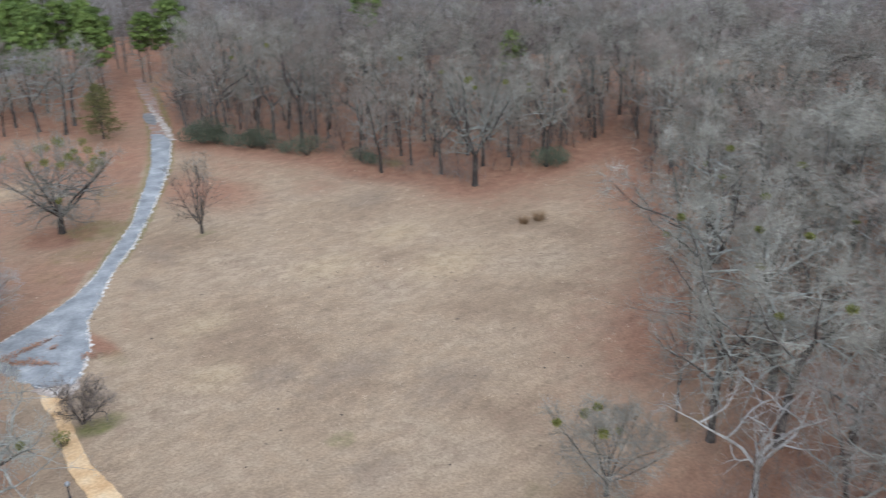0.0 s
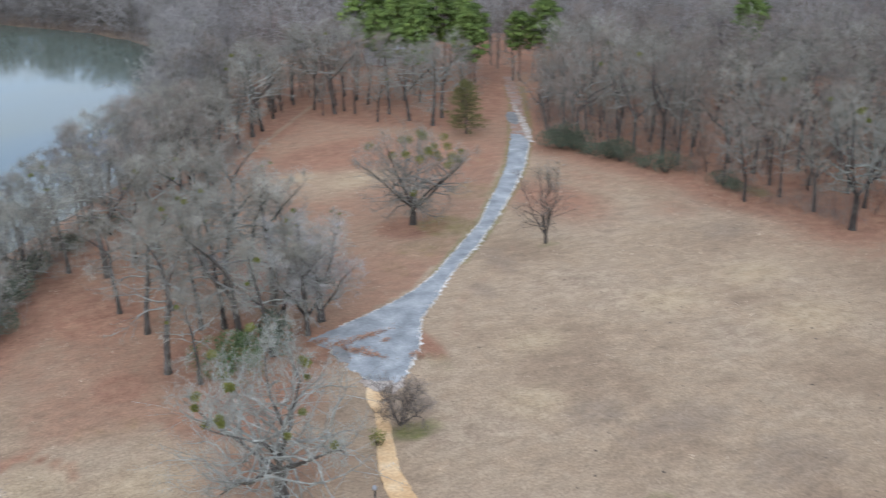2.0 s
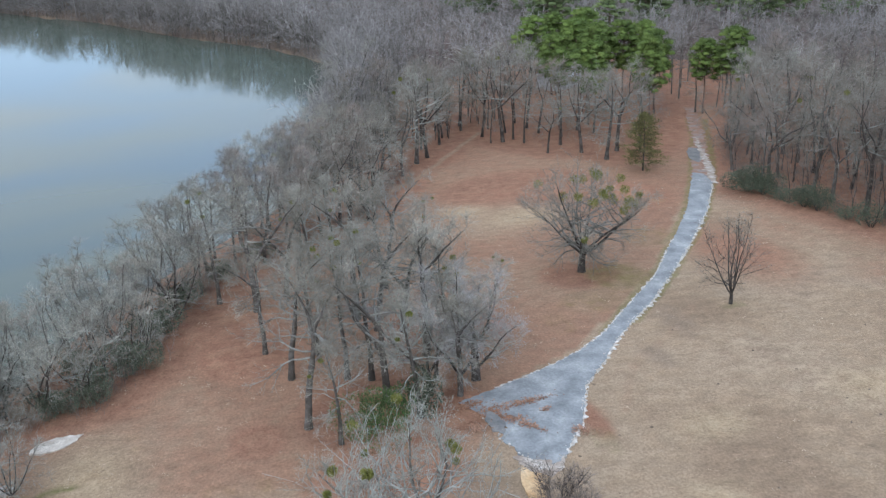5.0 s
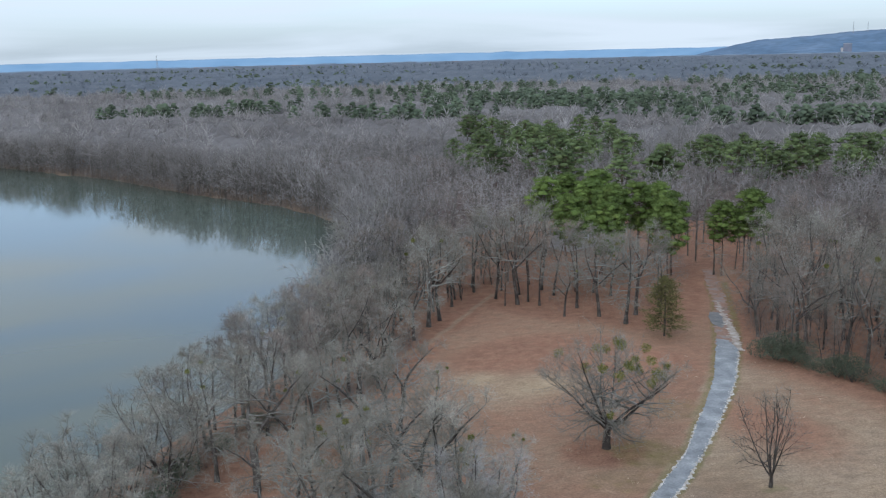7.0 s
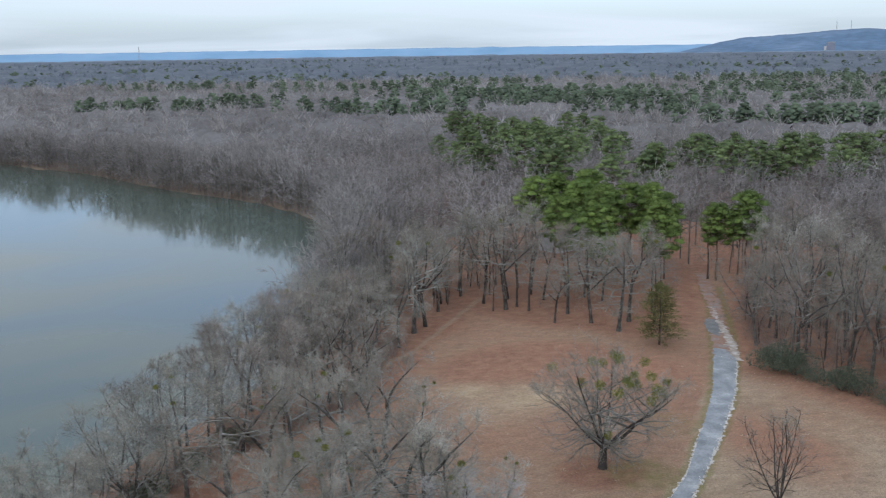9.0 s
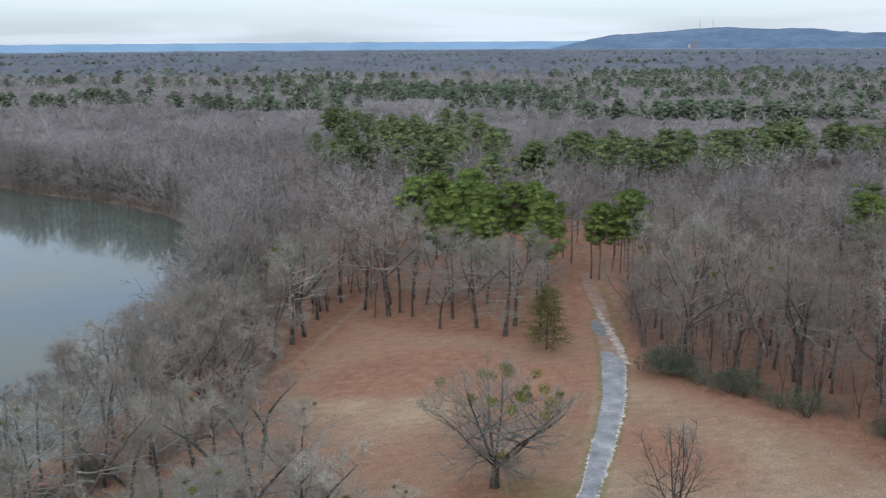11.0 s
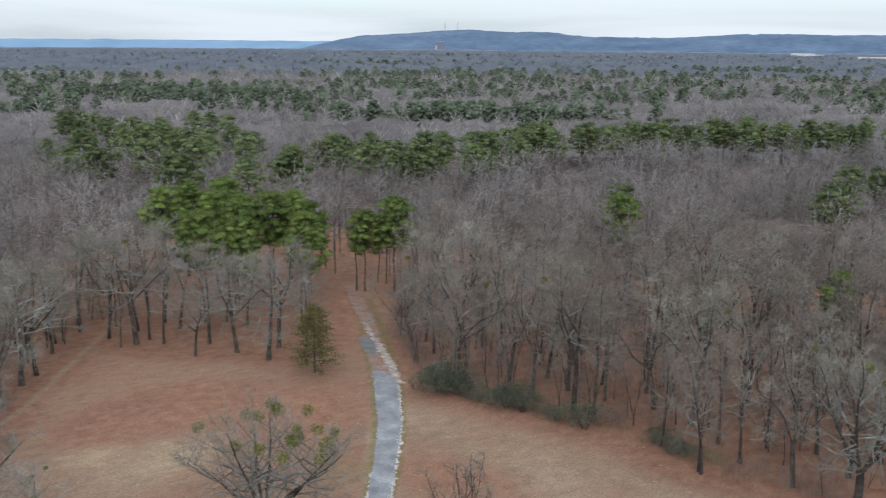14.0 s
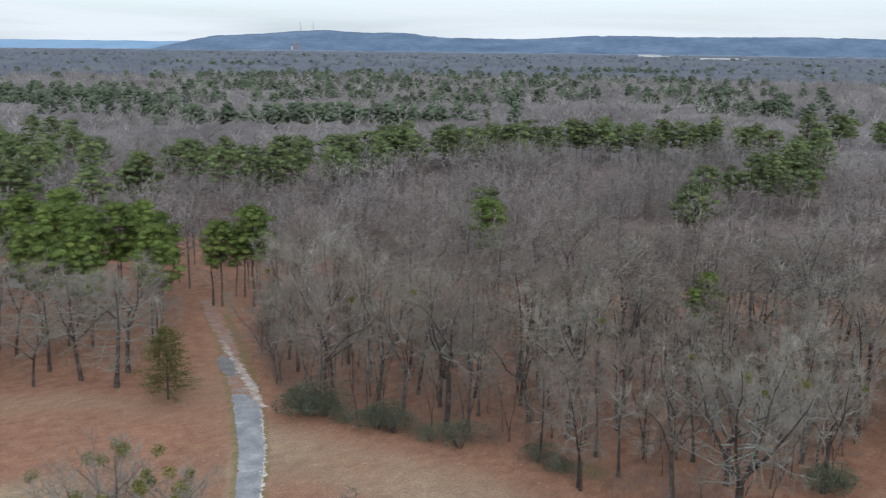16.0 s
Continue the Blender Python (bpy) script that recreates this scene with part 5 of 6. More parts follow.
mid_spots, far_spots = off_pines(mid_spots, 4.0), off_pines(far_spots, 6.0)
shore_spots = []
for (x0, y0), (x1, y1) in zip(RIVER[11:22], RIVER[12:23]):
    nx, ny = -(y1 - y0), x1 - x0
    ln = math.hypot(nx, ny)
    for _ in range(int(ln * 1.4)):
        u, off = rng.random(), abs(rng.gauss(0, 5)) - 0.8
        x, y = x0 + (x1 - x0) * u, y0 + (y1 - y0) * u
        x, y = (x + nx / ln * off, y + ny / ln * off) if not inside(x + nx / ln * 2, y + ny / ln * 2, RIVER) else (x - nx / ln * off, y - ny / ln * off)
        shore_spots.append((x, y, ground_z(x, y) - 1.2, rng.uniform(0.65, 1.12), 1.0))
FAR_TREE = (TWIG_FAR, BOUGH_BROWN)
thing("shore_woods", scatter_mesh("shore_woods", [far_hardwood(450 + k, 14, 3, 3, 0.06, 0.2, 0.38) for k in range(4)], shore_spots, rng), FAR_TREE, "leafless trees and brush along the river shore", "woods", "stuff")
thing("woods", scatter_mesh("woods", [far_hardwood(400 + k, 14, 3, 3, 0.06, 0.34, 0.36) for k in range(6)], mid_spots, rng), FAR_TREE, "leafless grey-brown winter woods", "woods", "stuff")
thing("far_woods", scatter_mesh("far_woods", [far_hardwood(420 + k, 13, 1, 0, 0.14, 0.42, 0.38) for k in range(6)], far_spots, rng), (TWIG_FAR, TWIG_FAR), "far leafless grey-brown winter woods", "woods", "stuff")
thing("distant_woods", scatter_mesh("distant_woods", [far_hardwood(440 + k, 10, 0, 0, 0.3) for k in range(4)], low_spots, rng), (DISTANT_HAZE, DISTANT_HAZE), "distant flat bare woodland tinted with blue haze", "woods", "stuff")
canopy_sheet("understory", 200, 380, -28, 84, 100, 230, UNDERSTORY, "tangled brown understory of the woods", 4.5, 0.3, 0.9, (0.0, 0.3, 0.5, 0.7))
# dark sheet under the far crowns, painted as their shaded inside, hides the ground
canopy_sheet("far_canopy", 340, 1060, -30, 84, 130, 300, CANOPY_SHADED, "closed canopy of far bare crowns, coloured dark for their self-shadow", 8.6, 0.7, 1.2, (0.2, 0.28, 0.36, 0.42, 0.48, 0.54, 0.6, 0.65, 0.7, 0.75, 0.8, 0.84, 0.88, 0.92, 0.96))
canopy_sheet("distant_canopy", 1045, 3300, -32, 86, 90, 520, DISTANT_HAZE, "closed canopy of distant bare crowns tinted with blue haze")
far_pines = thing("far_pines", scatter_mesh("far_pines", [far_pine(460 + k, 15, 0.95) for k in range(6)], pine_spots, rng), NEEDLE_FAR_HAZE, "dark green pine stands in the far woods", "woods", "stuff")
distant_pines = thing("distant_pines", scatter_mesh("distant_pines", [far_pine(470 + k, 5, 1.7) for k in range(3)], low_pines, rng), NEEDLE_FAR_HAZE, "distant dark pine belts", "woods", "stuff")


for ob in (far_pines, distant_pines):
    ob.data.polygons.foreach_set("use_smooth", [True] * len(ob.data.polygons))


# ---------------------------------------------------------------- hills on the horizon
def ridge(name, radius, profile, depth, seed, col, label, glow=0.0):
    """A long low hill along an arc; profile: heading and crest height."""
    r = random.Random(seed)
    s = Shape()
    n = 260
    heads = [p[0] for p in profile]
    for i in range(n):
        a = heads[0] + (heads[-1] - heads[0]) * i / (n - 1)
        z = float(np.interp(a, heads, [p[1] for p in profile])) + r.gauss(0, 0.8) + 2.5 * noise.noise(Vector((a * 0.9, seed, 0)))
        for d, f in ((-depth, 0.0), (-depth * 0.55, 0.5), (-depth * 0.2, 0.88), (0, 1.0), (depth * 0.4, 0.0)):
            rad = radius + d
            s.v.append(Vector((math.sin(radians(a)) * rad, math.cos(radians(a)) * rad, -1 + (z + 1) * f)))
    for i in range(n - 1):
        for k in range(4):
            o = i * 5 + k
            s.f.append((o, o + 5, o + 6, o + 1))
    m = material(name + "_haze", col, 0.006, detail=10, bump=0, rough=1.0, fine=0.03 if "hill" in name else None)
    return thing(name, s.mesh(name, True), m, label, "hills", "structure")


# the blue of all three backdrops is air haze put into their base colours
HAZE_BLUE = [(0.066, 0.113, 0.175), (0.092, 0.147, 0.216), (0.127, 0.184, 0.256)]
ridge("backdrop_horizon", 4780, [(-40, 33), (0, 34), (20, 35), (33, 34), (50, 30), (90, 30)], 150, 1, [(0.16, 0.28, 0.40), (0.19, 0.31, 0.43), (0.21, 0.33, 0.45)], "flat far horizon in painted blue haze")
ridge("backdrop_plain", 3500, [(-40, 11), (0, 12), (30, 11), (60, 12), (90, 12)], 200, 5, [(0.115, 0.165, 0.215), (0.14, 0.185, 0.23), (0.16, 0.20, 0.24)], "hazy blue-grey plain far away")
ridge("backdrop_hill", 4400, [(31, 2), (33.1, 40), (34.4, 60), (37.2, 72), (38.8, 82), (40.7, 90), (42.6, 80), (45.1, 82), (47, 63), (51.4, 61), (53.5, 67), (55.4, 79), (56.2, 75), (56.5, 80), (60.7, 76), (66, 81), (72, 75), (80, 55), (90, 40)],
      500, 9, HAZE_BLUE, "long wooded hill in painted blue haze on the horizon")


# ---------------------------------------------------------------- bushes
def leafy_bush(seed, w, h, leaves, leaf_size):
    r, s, st = random.Random(seed), Shape(), Shape()
    for _ in range(9):
        a = r.uniform(0, 6.28)
        st.spike(Vector((math.cos(a) * 0.2, math.sin(a) * 0.2, -0.1)), Vector((math.cos(a) * w * 0.4, math.sin(a) * w * 0.4, h * r.uniform(0.6, 0.95))), 0.05)
    lobes = [(Vector((r.gauss(0, 0.25) * w, r.gauss(0, 0.25) * w, h * r.uniform(0.3, 0.7))), r.uniform(0.28, 0.45)) for _ in range(9)]
    for _ in range(leaves):
        c, q = r.choice(lobes)
        d = Vector((r.gauss(0, 1), r.gauss(0, 1), r.gauss(0.15, 0.9))).normalized()
        p = c + Vector((d.x * w * q, d.y * w * q, d.z * h * q)) * r.uniform(0.75, 1.1)
        if p.z > 0.05:
            e = (d + Vector((r.gauss(0, 0.5), r.gauss(0, 0.5), r.gauss(0.2, 0.5)))).normalized()
            s.leaf(p, e, turned(e, 1.57, r), leaf_size * r.uniform(0.7, 1.3), leaf_size * 0.6)
    return st, s


def cedar_shapes(seed, w, h, tiers, leaves, leaf_size):
    """A cone of drooping sprays round a straight stem, ragged at the foot."""
    r, s, st = random.Random(seed), Shape(), Shape()
    st.tube([Vector((0, 0, -0.2)), Vector((0.05, 0, h * 0.5)), Vector((0, 0.05, h * 0.97))], [0.17, 0.1, 0.02], 6)
    for k in range(tiers):
        v = (k + r.random()) / tiers
        z, a = h * (0.1 + 0.88 * v), 2.4 * k + r.uniform(-0.4, 0.4)
        out = Vector((math.cos(a), math.sin(a), 0)) * w * 0.5 * (1 - v) ** 0.45 * r.uniform(0.6, 1.1)
        c = Vector((0, 0, z)) + out + Vector((0, 0, r.uniform(-0.1, 0.35)))
        st.spike(Vector((0, 0, z)), c, 0.04)
        for _ in range(leaves):
            u = r.uniform(0.25, 1.15)
            p = Vector((0, 0, z)).lerp(c, u) + Vector((r.gauss(0, 0.3), r.gauss(0, 0.3), r.gauss(0, 0.22)))
            d = (out * 0.5 + Vector((r.gauss(0, 0.6), r.gauss(0, 0.6), r.gauss(0.15, 0.5)))).normalized()
            s.leaf(p, d, turned(d, 1.57, r), leaf_size * r.uniform(0.6, 1.3), leaf_size * 0.4)
    return st, s


def make_bush(name, shapes, mat, x, y, label, group="", size=1.0, category="bush"):
    root = tagged(new(name), label, category, group)
    part("stem", shapes[0].mesh("stem"), BARK_DARK, root)
    part("foliage", shapes[1].mesh("foliage"), mat, root)
    root.matrix_basis = pose(x, y, ground_z(x, y)) @ Matrix.Diagonal((size, size, size, 1))
    return root


rng = random.Random(23)
PRIVET = [make_bush("evergreen_bush", leafy_bush(500, 4.6, 3.6, 4600, 0.22), LEAF_BUSH, 75.6, 113.4, "dense grey-green evergreen bush at the wood's edge", "bushes along the wood"),
          make_bush("evergreen_bush", leafy_bush(501, 3.6, 2.8, 2000, 0.2), LEAF_BUSH, 81.2, 93.2, "rounded grey-green evergreen bush at the wood's edge", "bushes along the wood")]
for k, x, y, s in ((0, 76.9, 111.2, 0.8), (0, 78.3, 103.6, 0.8), (1, 78.8, 101.2, 0.9), (1, 80.0, 96.5, 0.6), (1, 84.6, 85.4, 0.7), (0, 98.8, 58.6, 0.75), (1, 101, 58.2, 0.5), (1, 77.3, 107.5, 0.6), (0, 83.6, 81.5, 0.45)):
    put(PRIVET[k], x, y, s, rng.uniform(0, 360))
for x, y, s in ((-14, 85, 0.8), (-17.5, 80, 0.7), (-21, 78, 0.6), (-11.5, 92, 0.8), (-8, 100, 0.7), (-3, 107, 0.6), (-19, 86, 0.7), (2, 112, 0.6)):
    put(PRIVET[0], x, y, s, rng.uniform(0, 360))
make_bush("cedar_tree", cedar_shapes(514, 7.6, 9.4, 60, 120, 0.3), NEEDLE_CEDAR, 66.8, 129.5, "olive-green cedar at the edge of the grove", category="tree")
make_bush("evergreen_bush", leafy_bush(511, 5.0, 4.0, 6200, 0.17), material("deep_green_leaves", [(0.042, 0.072, 0.024), (0.066, 0.107, 0.034), (0.10, 0.148, 0.052)], 0.8, bump=0, island=0.4), 5.6, 65.0, "low deep green bush under the grove trees")
make_bush("ivy_bush", leafy_bush(512, 2.4, 4.6, 1800, 0.24), LEAF_BUSH, 10.6, 66.4, "green ivy climbing round a trunk in the grove")
make_bush("green_sprig", leafy_bush(513, 1.3, 1.3, 260, 0.18), LEAF_MISTLE, 13.0, 46.4, "small green shrub beside the dirt path", category="shrub")
thicket = Hardwood(77, 3.9, 0.14, bare=0.1, limbs=48, wide=1.0, subs=5, twigs=5, lets=3, twig=0.45, tuft=0.011, leaders=9, split=0.03, tilt=0.7, low=30, high=80)
make_tree("bare_bush", thicket, 15.9, 48.4, BARK_DARK, BARK_DARK, TWIG_BROWN, "dense grey leafless bush where lane and path meet")
for k, (x, y, s) in enumerate(((77.4, 47.4, 1.0), (79.6, 46.6, 1.15))):
    r, sh = random.Random(600 + k), Shape()
    for _ in range(160):
        a, q = r.uniform(0, 6.28), r.random()
        p = Vector((math.cos(a) * q * 0.5, math.sin(a) * q * 0.5, -0.05))
        sh.spike(p, p + Vector((math.cos(a) * r.uniform(0.1, 0.9), math.sin(a) * r.uniform(0.1, 0.9), r.uniform(0.7, 1.3))), 0.03)
    ob = thing("grass_tussock", sh.mesh("grass_tussock"), material("rust_grass", [(0.20, 0.13, 0.075), (0.27, 0.18, 0.105), (0.33, 0.24, 0.15)], 0.6, bump=0, island=0.3), "tall rust-brown dry grass tussock in the meadow", "grass")
    ob.matrix_basis = pose(x, y, ground_z(x, y)) @ Matrix.Diagonal((s, s, s, 1))


# dry grass tufts over the meadow
def tuft_kind(seed, n, h):
    r, s = random.Random(seed), Shape()
    for _ in range(n):
        p = Vector((r.gauss(0, 0.12), r.gauss(0, 0.12), -0.02))
        s.spike(p, p + Vector((r.gauss(0, 0.12), r.gauss(0, 0.12), h * r.uniform(0.4, 1.0))), 0.025)
    return s.arrays()


tufts = []
for _ in range(5200):
    x, y = rng.uniform(-25, 95), rng.uniform(5, 120)
    if is_near_wood(x, y) or inside(x, y, ROAD_LEFT + ROAD_RIGHT[::-1]) or inside(x, y, RIVER) or math.hypot(x - 12, y - 42) < 3:
        continue
    clump = noise.noise(Vector((x * 0.11, y * 0.11, 3.0)))
    if clump > rng.uniform(-0.35, 0.4):
        tufts.append((x, y, ground_z(x, y), rng.uniform(0.6, 1.6), rng.uniform(0.5, 0.9)))
thing("grass_tufts", scatter_mesh("grass_tufts", [tuft_kind(620 + k, 6, 0.2) for k in range(5)], tufts, rng), material("tuft_straw", [(0.25, 0.185, 0.125), (0.35, 0.265, 0.185), (0.44, 0.35, 0.25)], 0.1, bump=0, island=0.3, tone=0.35), "tufts of dry tan grass", "grass", "stuff")
clods = []
for _ in range(90):
    x, y = rng.uniform(18, 75), rng.uniform(15, 75)
    if not is_near_wood(x, y) and not inside(x, y, ROAD_LEFT + ROAD_RIGHT[::-1]):
        clods.append((x, y, ground_z(x, y), rng.uniform(0.4, 1.1), 0.4))


def clod_kind(seed):
    r, s = random.Random(seed), Shape()
    for k in range(6):
        a = 1.047 * k
        s.v.append(Vector((math.cos(a) * r.uniform(0.12, 0.26), math.sin(a) * r.uniform(0.12, 0.26), -0.03)))
    s.v.append(Vector((0, 0, 0.22)))
    s.f += [(k, (k + 1) % 6, 6) for k in range(6)]
    return s.arrays()


thing("earth_clods", scatter_mesh("earth_clods", [clod_kind(640 + k) for k in range(4)], clods, rng), material("dark_clod", [(0.10, 0.075, 0.055), (0.16, 0.12, 0.085)], 1.0, bump=0, tone=0.3), "dark clods and leaf heaps scattered in the grass", "earth", "stuff")


# ---------------------------------------------------------------- river bank corner: fence, slab, pole, brush pile
def fence_run(x0, y0, x1, y1, step, height, width, label, seed, lean=2.0):
    r = random.Random(seed)
    root = tagged(new("log_fence"), label, "fence")
    root.matrix_basis = pose(x0, y0, ground_z(x0, y0))
    shapes = []
    for k in range(5):
        sh = Shape()
        n = 7
        sh.tube([Vector((0, 0, -0.3)), Vector((0, 0, height * 0.9)), Vector((r.gauss(0, 0.02), r.gauss(0, 0.02), height))], [width, width * r.uniform(0.85, 1.0), width * 0.6], n, True)
        me = sh.mesh("log")
        me.materials.append(OLD_WOOD)
        shapes.append(me)
    d = math.hypot(x1 - x0, y1 - y0)
    for i in range(int(d / step) + 1):
        u = i * step / d
        ob = new("log", r.choice(shapes))
        ob.parent = root
        x, y = (x1 - x0) * u, (y1 - y0) * u
        ob.matrix_basis = pose(x + r.gauss(0, 0.03), y + r.gauss(0, 0.03), ground_z(x0 + x, y0 + y) - ground_z(x0, y0), r.gauss(0, lean), r.gauss(0, lean), r.uniform(0, 360)) @ Matrix.Diagonal((1, 1, r.uniform(0.85, 1.1), 1))
    rail = Shape()
    rail.tube([Vector((0, 0, height * 0.55)), Vector((x1 - x0, y1 - y0, height * 0.55 + ground_z(x1, y1) - ground_z(x0, y0)))], [0.06, 0.06], 5)
    part("rail", rail.mesh("rail"), OLD_WOOD, root)
    return root


fence_run(-31.0, 52.2, -19.3, 60.5, 0.29, 1.0, 0.155, "weathered grey palisade fence of upright logs", 1, 1.5)
fence_run(-19.0, 60.2, -15.8, 46.5, 0.24, 0.42, 0.15, "low dark edging of short rotten logs", 2, 3.0)


def ragged_slab(name, pts, z, depth, mat, label, category, seed):
    r, s = random.Random(seed), Shape()
    ring = []
    for (x0, y0), (x1, y1) in zip(pts, pts[1:] + pts[:1]):
        n = max(2, int(math.hypot(x1 - x0, y1 - y0) / 0.4))
        for i in range(n):
            u = i / n
            ring.append((x0 + (x1 - x0) * u + r.gauss(0, 0.07), y0 + (y1 - y0) * u + r.gauss(0, 0.07)))
    cx, cy = sum(p[0] for p in ring) / len(ring), sum(p[1] for p in ring) / len(ring)
    g = max(ground_z(x, y) for x, y in ring) + z
    n = len(ring)
    s.v = [Vector((x, y, g)) for x, y in ring] + [Vector((x, y, g - depth)) for x, y in ring] + [Vector((cx, cy, g + 0.02))]
    s.f = [(i, (i + 1) % n, 2 * n) for i in range(n)] + [(i, i + n, (i + 1) % n + n, (i + 1) % n) for i in range(n)]
    return thing(name, s.mesh(name), mat, label, category)


ragged_slab("concrete_slab", [(-22.7, 71.7), (-22.2, 73.1), (-20.2, 73.7), (-18.2, 73.6), (-19.2, 72.3), (-20.4, 71.5), (-21.8, 71.3)], 0.04, 0.5, CONCRETE, "pale weathered concrete slab at the river bank", "slab", 4)
pole = Shape()
pole.tube([Vector((0, 0, -0.3)), Vector((0, 0, 2.0)), Vector((0.02, 0, 4.2))], [0.06, 0.05, 0.045], 8, True)
ob = thing("pole", pole.mesh("pole"), STEEL, "thin grey pole behind the log fence", "pole")
ob.matrix_basis = pose(-22.6, 56.0, ground_z(-22.6, 56.0))
for k, (x, y, turn_) in enumerate(((-21.0, 58.0, 40), (-19.5, 56.0, 120))):
    sh = Shape()
    sh.tube([Vector((-0.9, 0, 0.06)), Vector((0, 0.03, 0.09)), Vector((0.9, 0, 0.07))], [0.05, 0.06, 0.04], 6, True)
    ob = thing("branch", sh.mesh("branch"), BARK_WHITE, "pale fallen branch lying in the grass", "branch")
    ob.matrix_basis = pose(x, y, ground_z(x, y), 0, 0, turn_)
debris = [(-24.6 + rng.gauss(0, 0.8), 66.4 + rng.gauss(0, 0.5), -0.02, rng.uniform(0.4, 1.0), rng.uniform(0.4, 0.8)) for _ in range(120)]
thing("stone_heap", scatter_mesh("stone_heap", [clod_kind(650 + k) for k in range(4)], debris, rng), CRUMBLE, "heap of pale pinkish stones by the bank trees", "stones", "stuff")
debris = []
for _ in range(900):
    u = rng.random()
    x, y = -17.0 + u * 2.0 + rng.gauss(0.2, 0.42), 61.0 - u * 11 + rng.gauss(0.2, 0.4)
    debris.append((x, y, ground_z(x, y), rng.uniform(0.2, 0.6), rng.uniform(0.2, 0.5)))
thing("mulch", scatter_mesh("mulch", [clod_kind(660 + k) for k in range(4)], debris, rng), material("brown_mulch", [(0.16, 0.12, 0.09), (0.26, 0.20, 0.148), (0.36, 0.29, 0.22)], 1.0, bump=0, tone=0.4), "grey-brown chips and dry leaves beside the log row", "mulch", "stuff")

post = tagged(new("path_lamp"), "short black post lamp with a pale domed cap", "lamp")
sh = Shape()
sh.tube([Vector((0, 0, -0.2)), Vector((0, 0, 0.1)), Vector((0, 0, 0.12)), Vector((0, 0, 1.15))], [0.12, 0.12, 0.06, 0.06], 10, True)
part("post", sh.mesh("post", True), BLACK_PAINT, post)
sh = Shape()
sh.tube([Vector((0, 0, 1.15)), Vector((0, 0, 1.2)), Vector((0, 0, 1.36)), Vector((0, 0, 1.46)), Vector((0, 0, 1.5))], [0.1, 0.2, 0.2, 0.13, 0.03], 12, True)
part("cap", sh.mesh("cap", True), STEEL, post, "pale domed cap")
post.matrix_basis = pose(9.5, 39.2, ground_z(9.5, 39.2))


thing("ditch", ribbon("ditch", [(-18.2, 60.1), (-17.6, 57.2), (-17.0, 54.4), (-15.9, 50.0), (-15.2, 47.0)], [(-17.3, 60.0), (-16.7, 57.1), (-16.1, 54.3), (-14.9, 50.0), (-14.2, 47.0)], 46, 3, 0.02, 0.2, 0.1, rng),
      material("leaf_mould", [(0.075, 0.055, 0.042), (0.12, 0.092, 0.072), (0.20, 0.16, 0.128)], 0.8, fine=5, rough=0.95), "dark strip of leaf mould beside the log edging", "ground", "structure")
for pts_, k in (([(81.1, 139.4), (82.3, 138.4), (80.9, 134.8), (78.9, 131.5), (77.4, 130.2), (77.4, 132.9), (79.4, 137.2)], 11), ([(15.6, 63.4), (16.3, 65.2), (17.0, 62.4), (16.3, 60.7), (15.5, 61.3)], 12)):
    ragged_slab("asphalt_patch", pts_, 0.055, 0.2, OLD_ASPHALT, "patch of old blue-grey asphalt among leaves", "asphalt", k)
thing("gravel_strip", ribbon("gravel_strip", [(72.9, 119.0), (75.3, 124.2), (77.8, 128.8), (80.0, 133.5), (82.6, 138.8), (86.0, 145.6)], [(73.6, 118.6), (76.6, 124.1), (78.9, 128.4), (81.0, 133.3), (83.0, 138.0), (86.3, 145.4)], 90, 2, 0.06, 0.2, 0.25, rng), GRAVEL, "pale gravel where the asphalt has broken away", "road", "structure")
ragged_slab("gravel_patch", [(15.6, 57.2), (16.2, 54.8), (17.5, 53.4), (19.0, 54.2), (19.6, 55.6), (18.2, 56.4)], 0.04, 0.3, GRAVEL, "pale gravel where the lane ends", "gravel", 6)

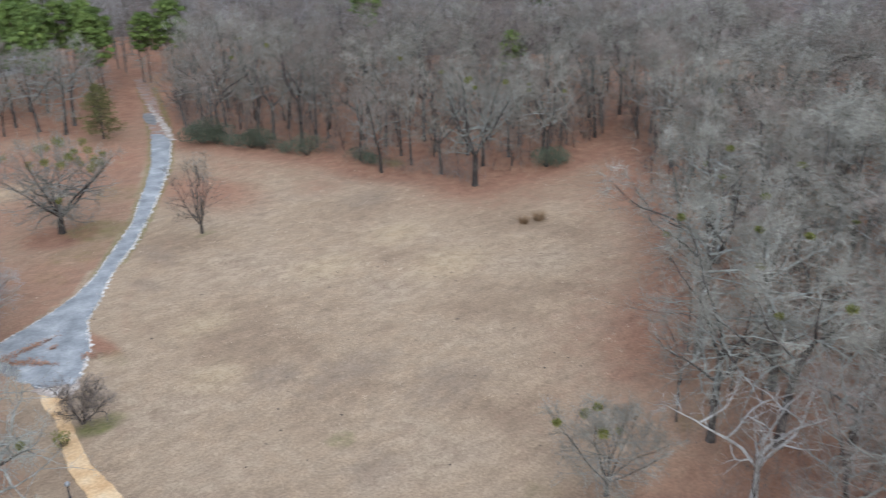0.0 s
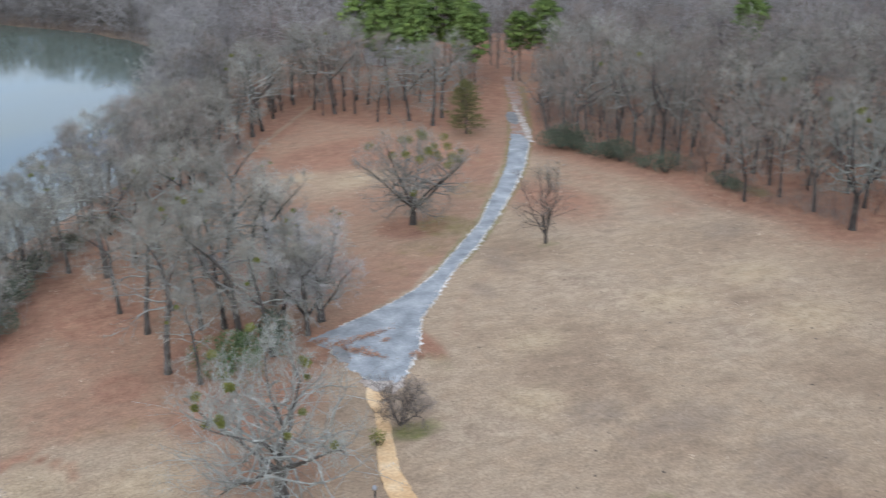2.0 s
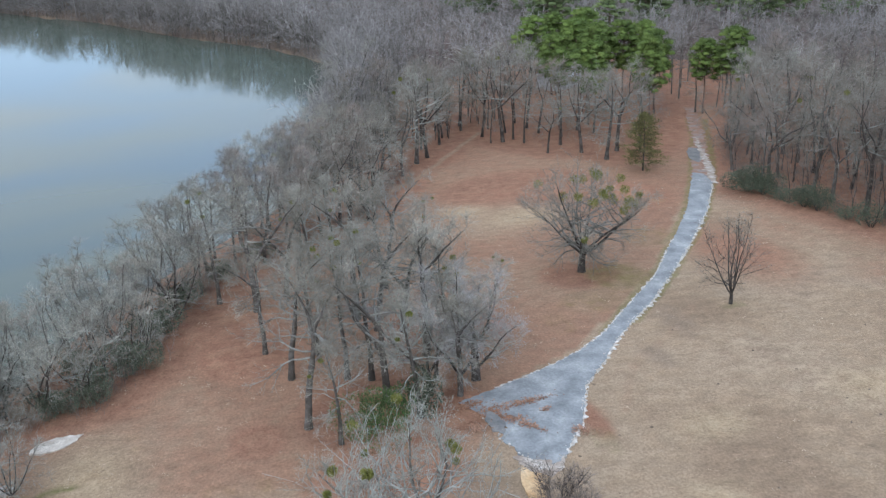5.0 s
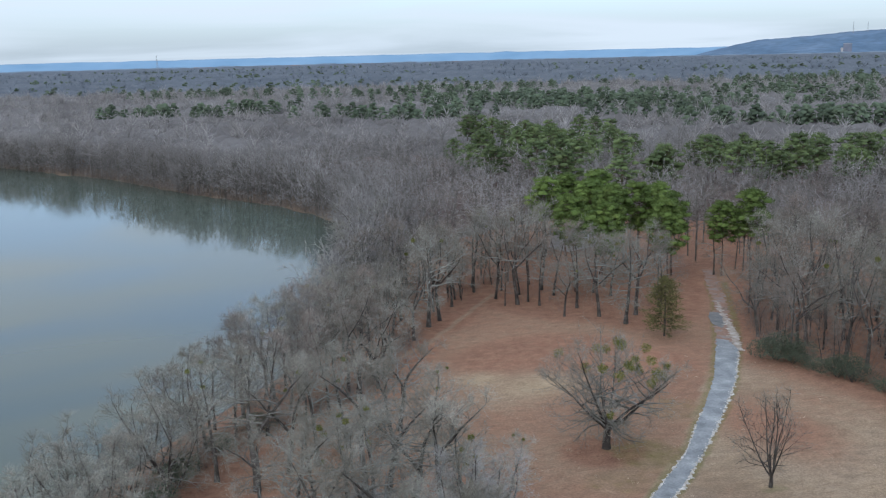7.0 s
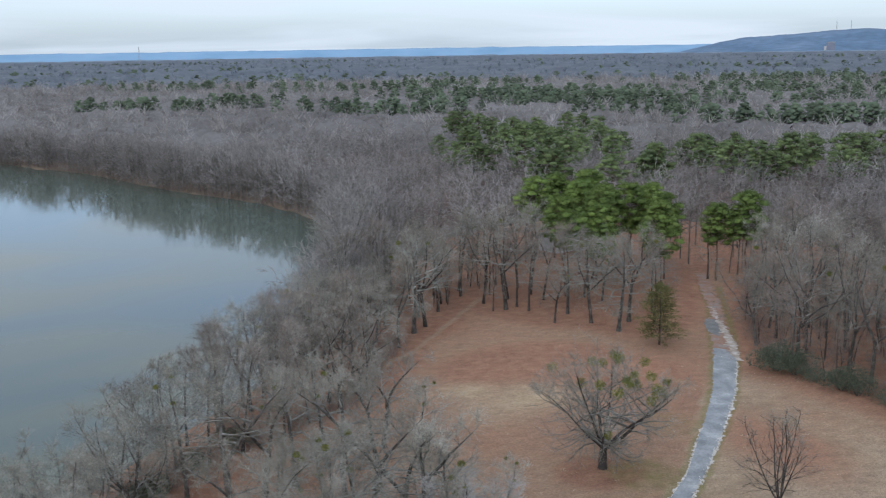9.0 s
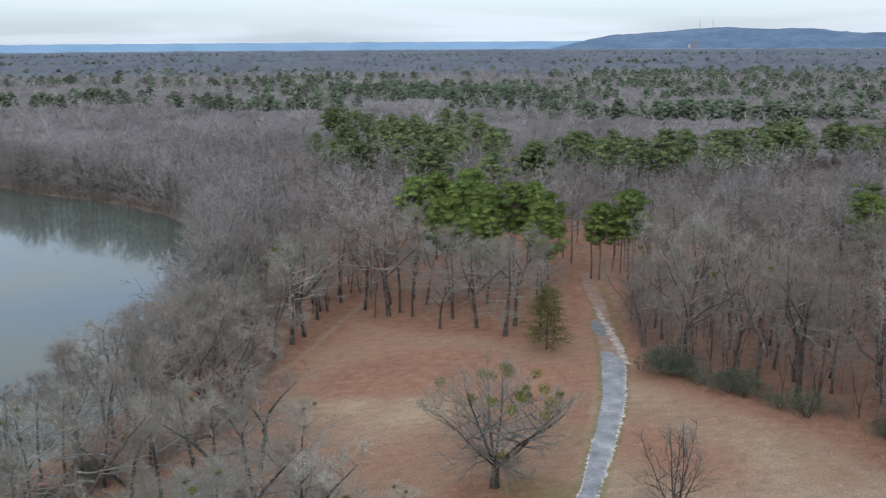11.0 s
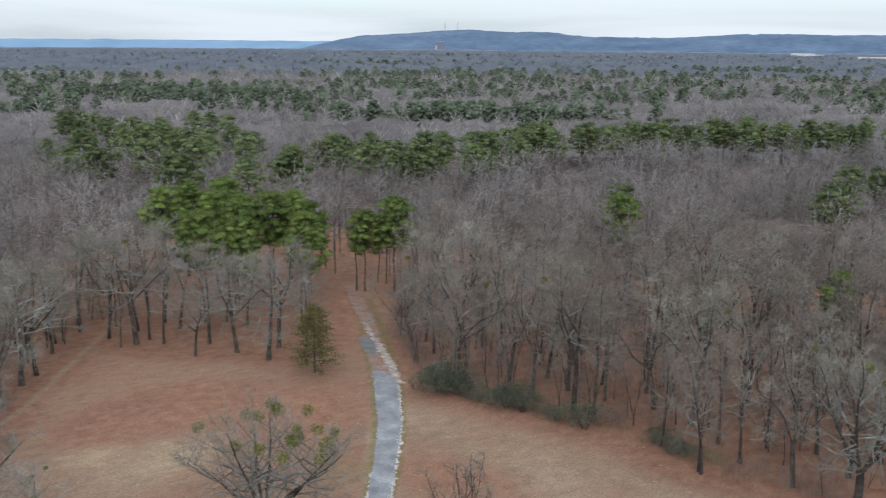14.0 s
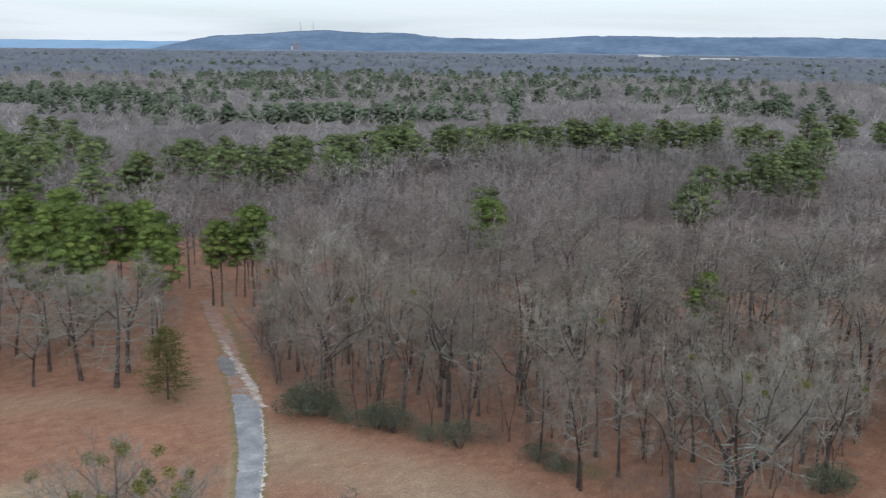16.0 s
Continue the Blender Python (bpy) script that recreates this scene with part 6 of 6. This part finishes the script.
# ---------------------------------------------------------------- buildings
def house(name, x, y, turn_, w, l, h, pitch, wall, roof, label, windows=3):
    """A gabled building with its walls, roof, door and windows."""
    root = tagged(new(name), label, "building")
    s = Shape()
    z0, t = -0.3, 0.2
    s.v = [Vector(p) for p in ((-l / 2, -w / 2, z0), (l / 2, -w / 2, z0), (l / 2, w / 2, z0), (-l / 2, w / 2, z0), (-l / 2, -w / 2, h), (l / 2, -w / 2, h), (l / 2, w / 2, h), (-l / 2, w / 2, h), (-l / 2, 0, h + pitch), (l / 2, 0, h + pitch))]
    s.f = [(0, 1, 5, 4), (2, 3, 7, 6), (1, 2, 6, 9, 5), (3, 0, 4, 8, 7)]
    part("wall", s.mesh("wall"), wall, root)
    s = Shape()
    e = 0.5
    for sgn in (-1, 1):
        o = len(s.v)
        lo = h - pitch * e / (w / 2)
        s.v += [Vector(p) for p in ((-l / 2 - e, sgn * (w / 2 + e), lo), (l / 2 + e, sgn * (w / 2 + e), lo), (l / 2 + e, 0, h + pitch + 0.05), (-l / 2 - e, 0, h + pitch + 0.05))]
        s.v += [v + Vector((0, 0, 0.15)) for v in s.v[o:o + 4]]
        s.f += [tuple(o + i for i in q) for q in ((0, 1, 2, 3), (4, 5, 6, 7), (0, 1, 5, 4), (1, 2, 6, 5), (3, 0, 4, 7))]
    part("roof", s.mesh("roof"), roof, root)
    for sgn in (-1, 1):
        for k in range(windows):
            cx = -l / 2 + l * (k + 0.7) / (windows + 0.4)
            f = Shape()
            f.box((cx - 0.65, sgn * w / 2 - 0.06, 0.85), (cx + 0.65, sgn * w / 2 + 0.06, 2.15))
            win = part("window", f.mesh("window"), WHITE_WALL, root)
            g = Shape()
            g.box((cx - 0.55, sgn * (w / 2 + 0.02) - 0.06, 0.95), (cx + 0.55, sgn * (w / 2 + 0.02) + 0.06, 2.05))
            part("pane", g.mesh("pane"), DARK_GLASS, win)
    d = Shape()
    d.box((l / 2 - 0.05, -0.5, -0.1), (l / 2 + 0.06, 0.5, 2.05))
    part("door", d.mesh("door"), DARK_GLASS, root)
    root.matrix_basis = pose(x, y, ground_z(x, y), 0, 0, turn_)
    return root


house("house", 47.5, 402, 20, 4, 8, 2.6, 1.2, WHITE_WALL, GREY_ROOF, "white house with a pale roof among bare trees")
house("house", 33, 448, 10, 7, 15, 3.0, 2.0, WHITE_WALL, GREY_ROOF, "long pale house across the river")
house("picnic_shelter", 62.5, 373, 25, 6, 12, 2.6, 1.6, OLD_WOOD, GREY_ROOF, "brown shelter with a grey roof across the river")
house("park_building", 84, 200, 15, 6, 10, 2.8, 1.4, GREY_WALL, GREY_ROOF, "low pale park building behind the pines", 4)
house("shed", 209.5, 111.5, 55, 5, 8, 3.0, 1.2, WHITE_WALL, GREY_ROOF, "white metal shed in the woods", 2)


def at(heading, dist):
    a = radians(heading)
    return math.sin(a) * dist, math.cos(a) * dist


def mast(name, heading, dist, z0, height, label, width=2.2):
    """A lattice mast: four legs and braces."""
    x, y = at(heading, dist)
    root = tagged(new(name), label, "mast")
    n = 8
    for k in range(3):
        a = 2.09 * k
        sh = Shape()
        sh.tube([Vector((math.cos(a) * width, math.sin(a) * width, 0)), Vector((math.cos(a) * width * 0.3, math.sin(a) * width * 0.3, height))], [0.3, 0.2], 4, True)
        part("leg", sh.mesh("leg"), STEEL, root)
    sh = Shape()
    for i in range(n):
        u, v = i / n, (i + 1) / n
        for k in range(3):
            a, b = 2.09 * k, 2.09 * (k + 1)
            wu, wv = width * (1 - 0.7 * u), width * (1 - 0.7 * v)
            sh.spike(Vector((math.cos(a) * wu, math.sin(a) * wu, height * u)), Vector((math.cos(b) * wv, math.sin(b) * wv, height * v)), 0.16)
    part("brace", sh.mesh("brace"), STEEL, root)
    root.matrix_basis = pose(x, y, z0)
    return root


mast("radio_mast", 39.2, 4330, 55, 66, "thin radio mast on the far hill")
mast("radio_mast", 39.9, 4330, 60, 60, "thin radio mast on the far hill")
mast("transmission_tower", 1.05, 2300, -1, 52, "lone lattice mast above the far woods", 3.0)

x, y = at(38.95, 3780)
tower = tagged(new("tower_block"), "pale reddish building, painted blue with haze, at the foot of the far hill", "building")
sh = Shape()
sh.box((-14, -12, -1), (14, 12, 37))
# wall colour is shifted to blue to carry the distance haze over pinkish masonry
part("wall", sh.mesh("wall"), material("hazy_masonry", [(0.15, 0.185, 0.25), (0.17, 0.20, 0.26), (0.19, 0.215, 0.27)], 0.05, bump=0), tower)
sh = Shape()
sh.box((-14.5, -12.5, 37), (14.5, 12.5, 38.5))
part("roof", sh.mesh("roof"), GREY_ROOF, tower)
sh = Shape()
sh.box((-22, -10, -1), (-14.2, 10, 24))
part("wing", sh.mesh("wing"), GREY_WALL, tower)
tower.matrix_basis = pose(x, y, 0, 0, 0, -39)
for heading, dist, l, h, n in ((58.6, 2900, 60, 12, 5), (59.3, 2950, 40, 9, 3), (62.3, 2500, 90, 10, 6), (63.4, 2550, 40, 7, 3)):
    x, y = at(heading, dist)
    root = tagged(new("warehouse"), "long white warehouse beyond the woods", "building", "warehouses beyond the woods")
    sh = Shape()
    sh.box((-l / 2, -15, -1), (l / 2, 15, h))
    part("wall", sh.mesh("wall"), WHITE_WALL, root)
    sh = Shape()
    sh.box((-l / 2 - 1, -16, h), (l / 2 + 1, 16, h + 1.2))
    part("roof", sh.mesh("roof"), WHITE_WALL, root)
    for k in range(n):
        sh = Shape()
        cx = -l / 2 + l * (k + 0.5) / n
        sh.box((cx - 2, -15.2, -0.5), (cx + 2, -14.8, 4.5))
        part("loading_door", sh.mesh("loading_door"), STEEL, root)
    root.matrix_basis = pose(x, y, 3, 0, 0, -heading)
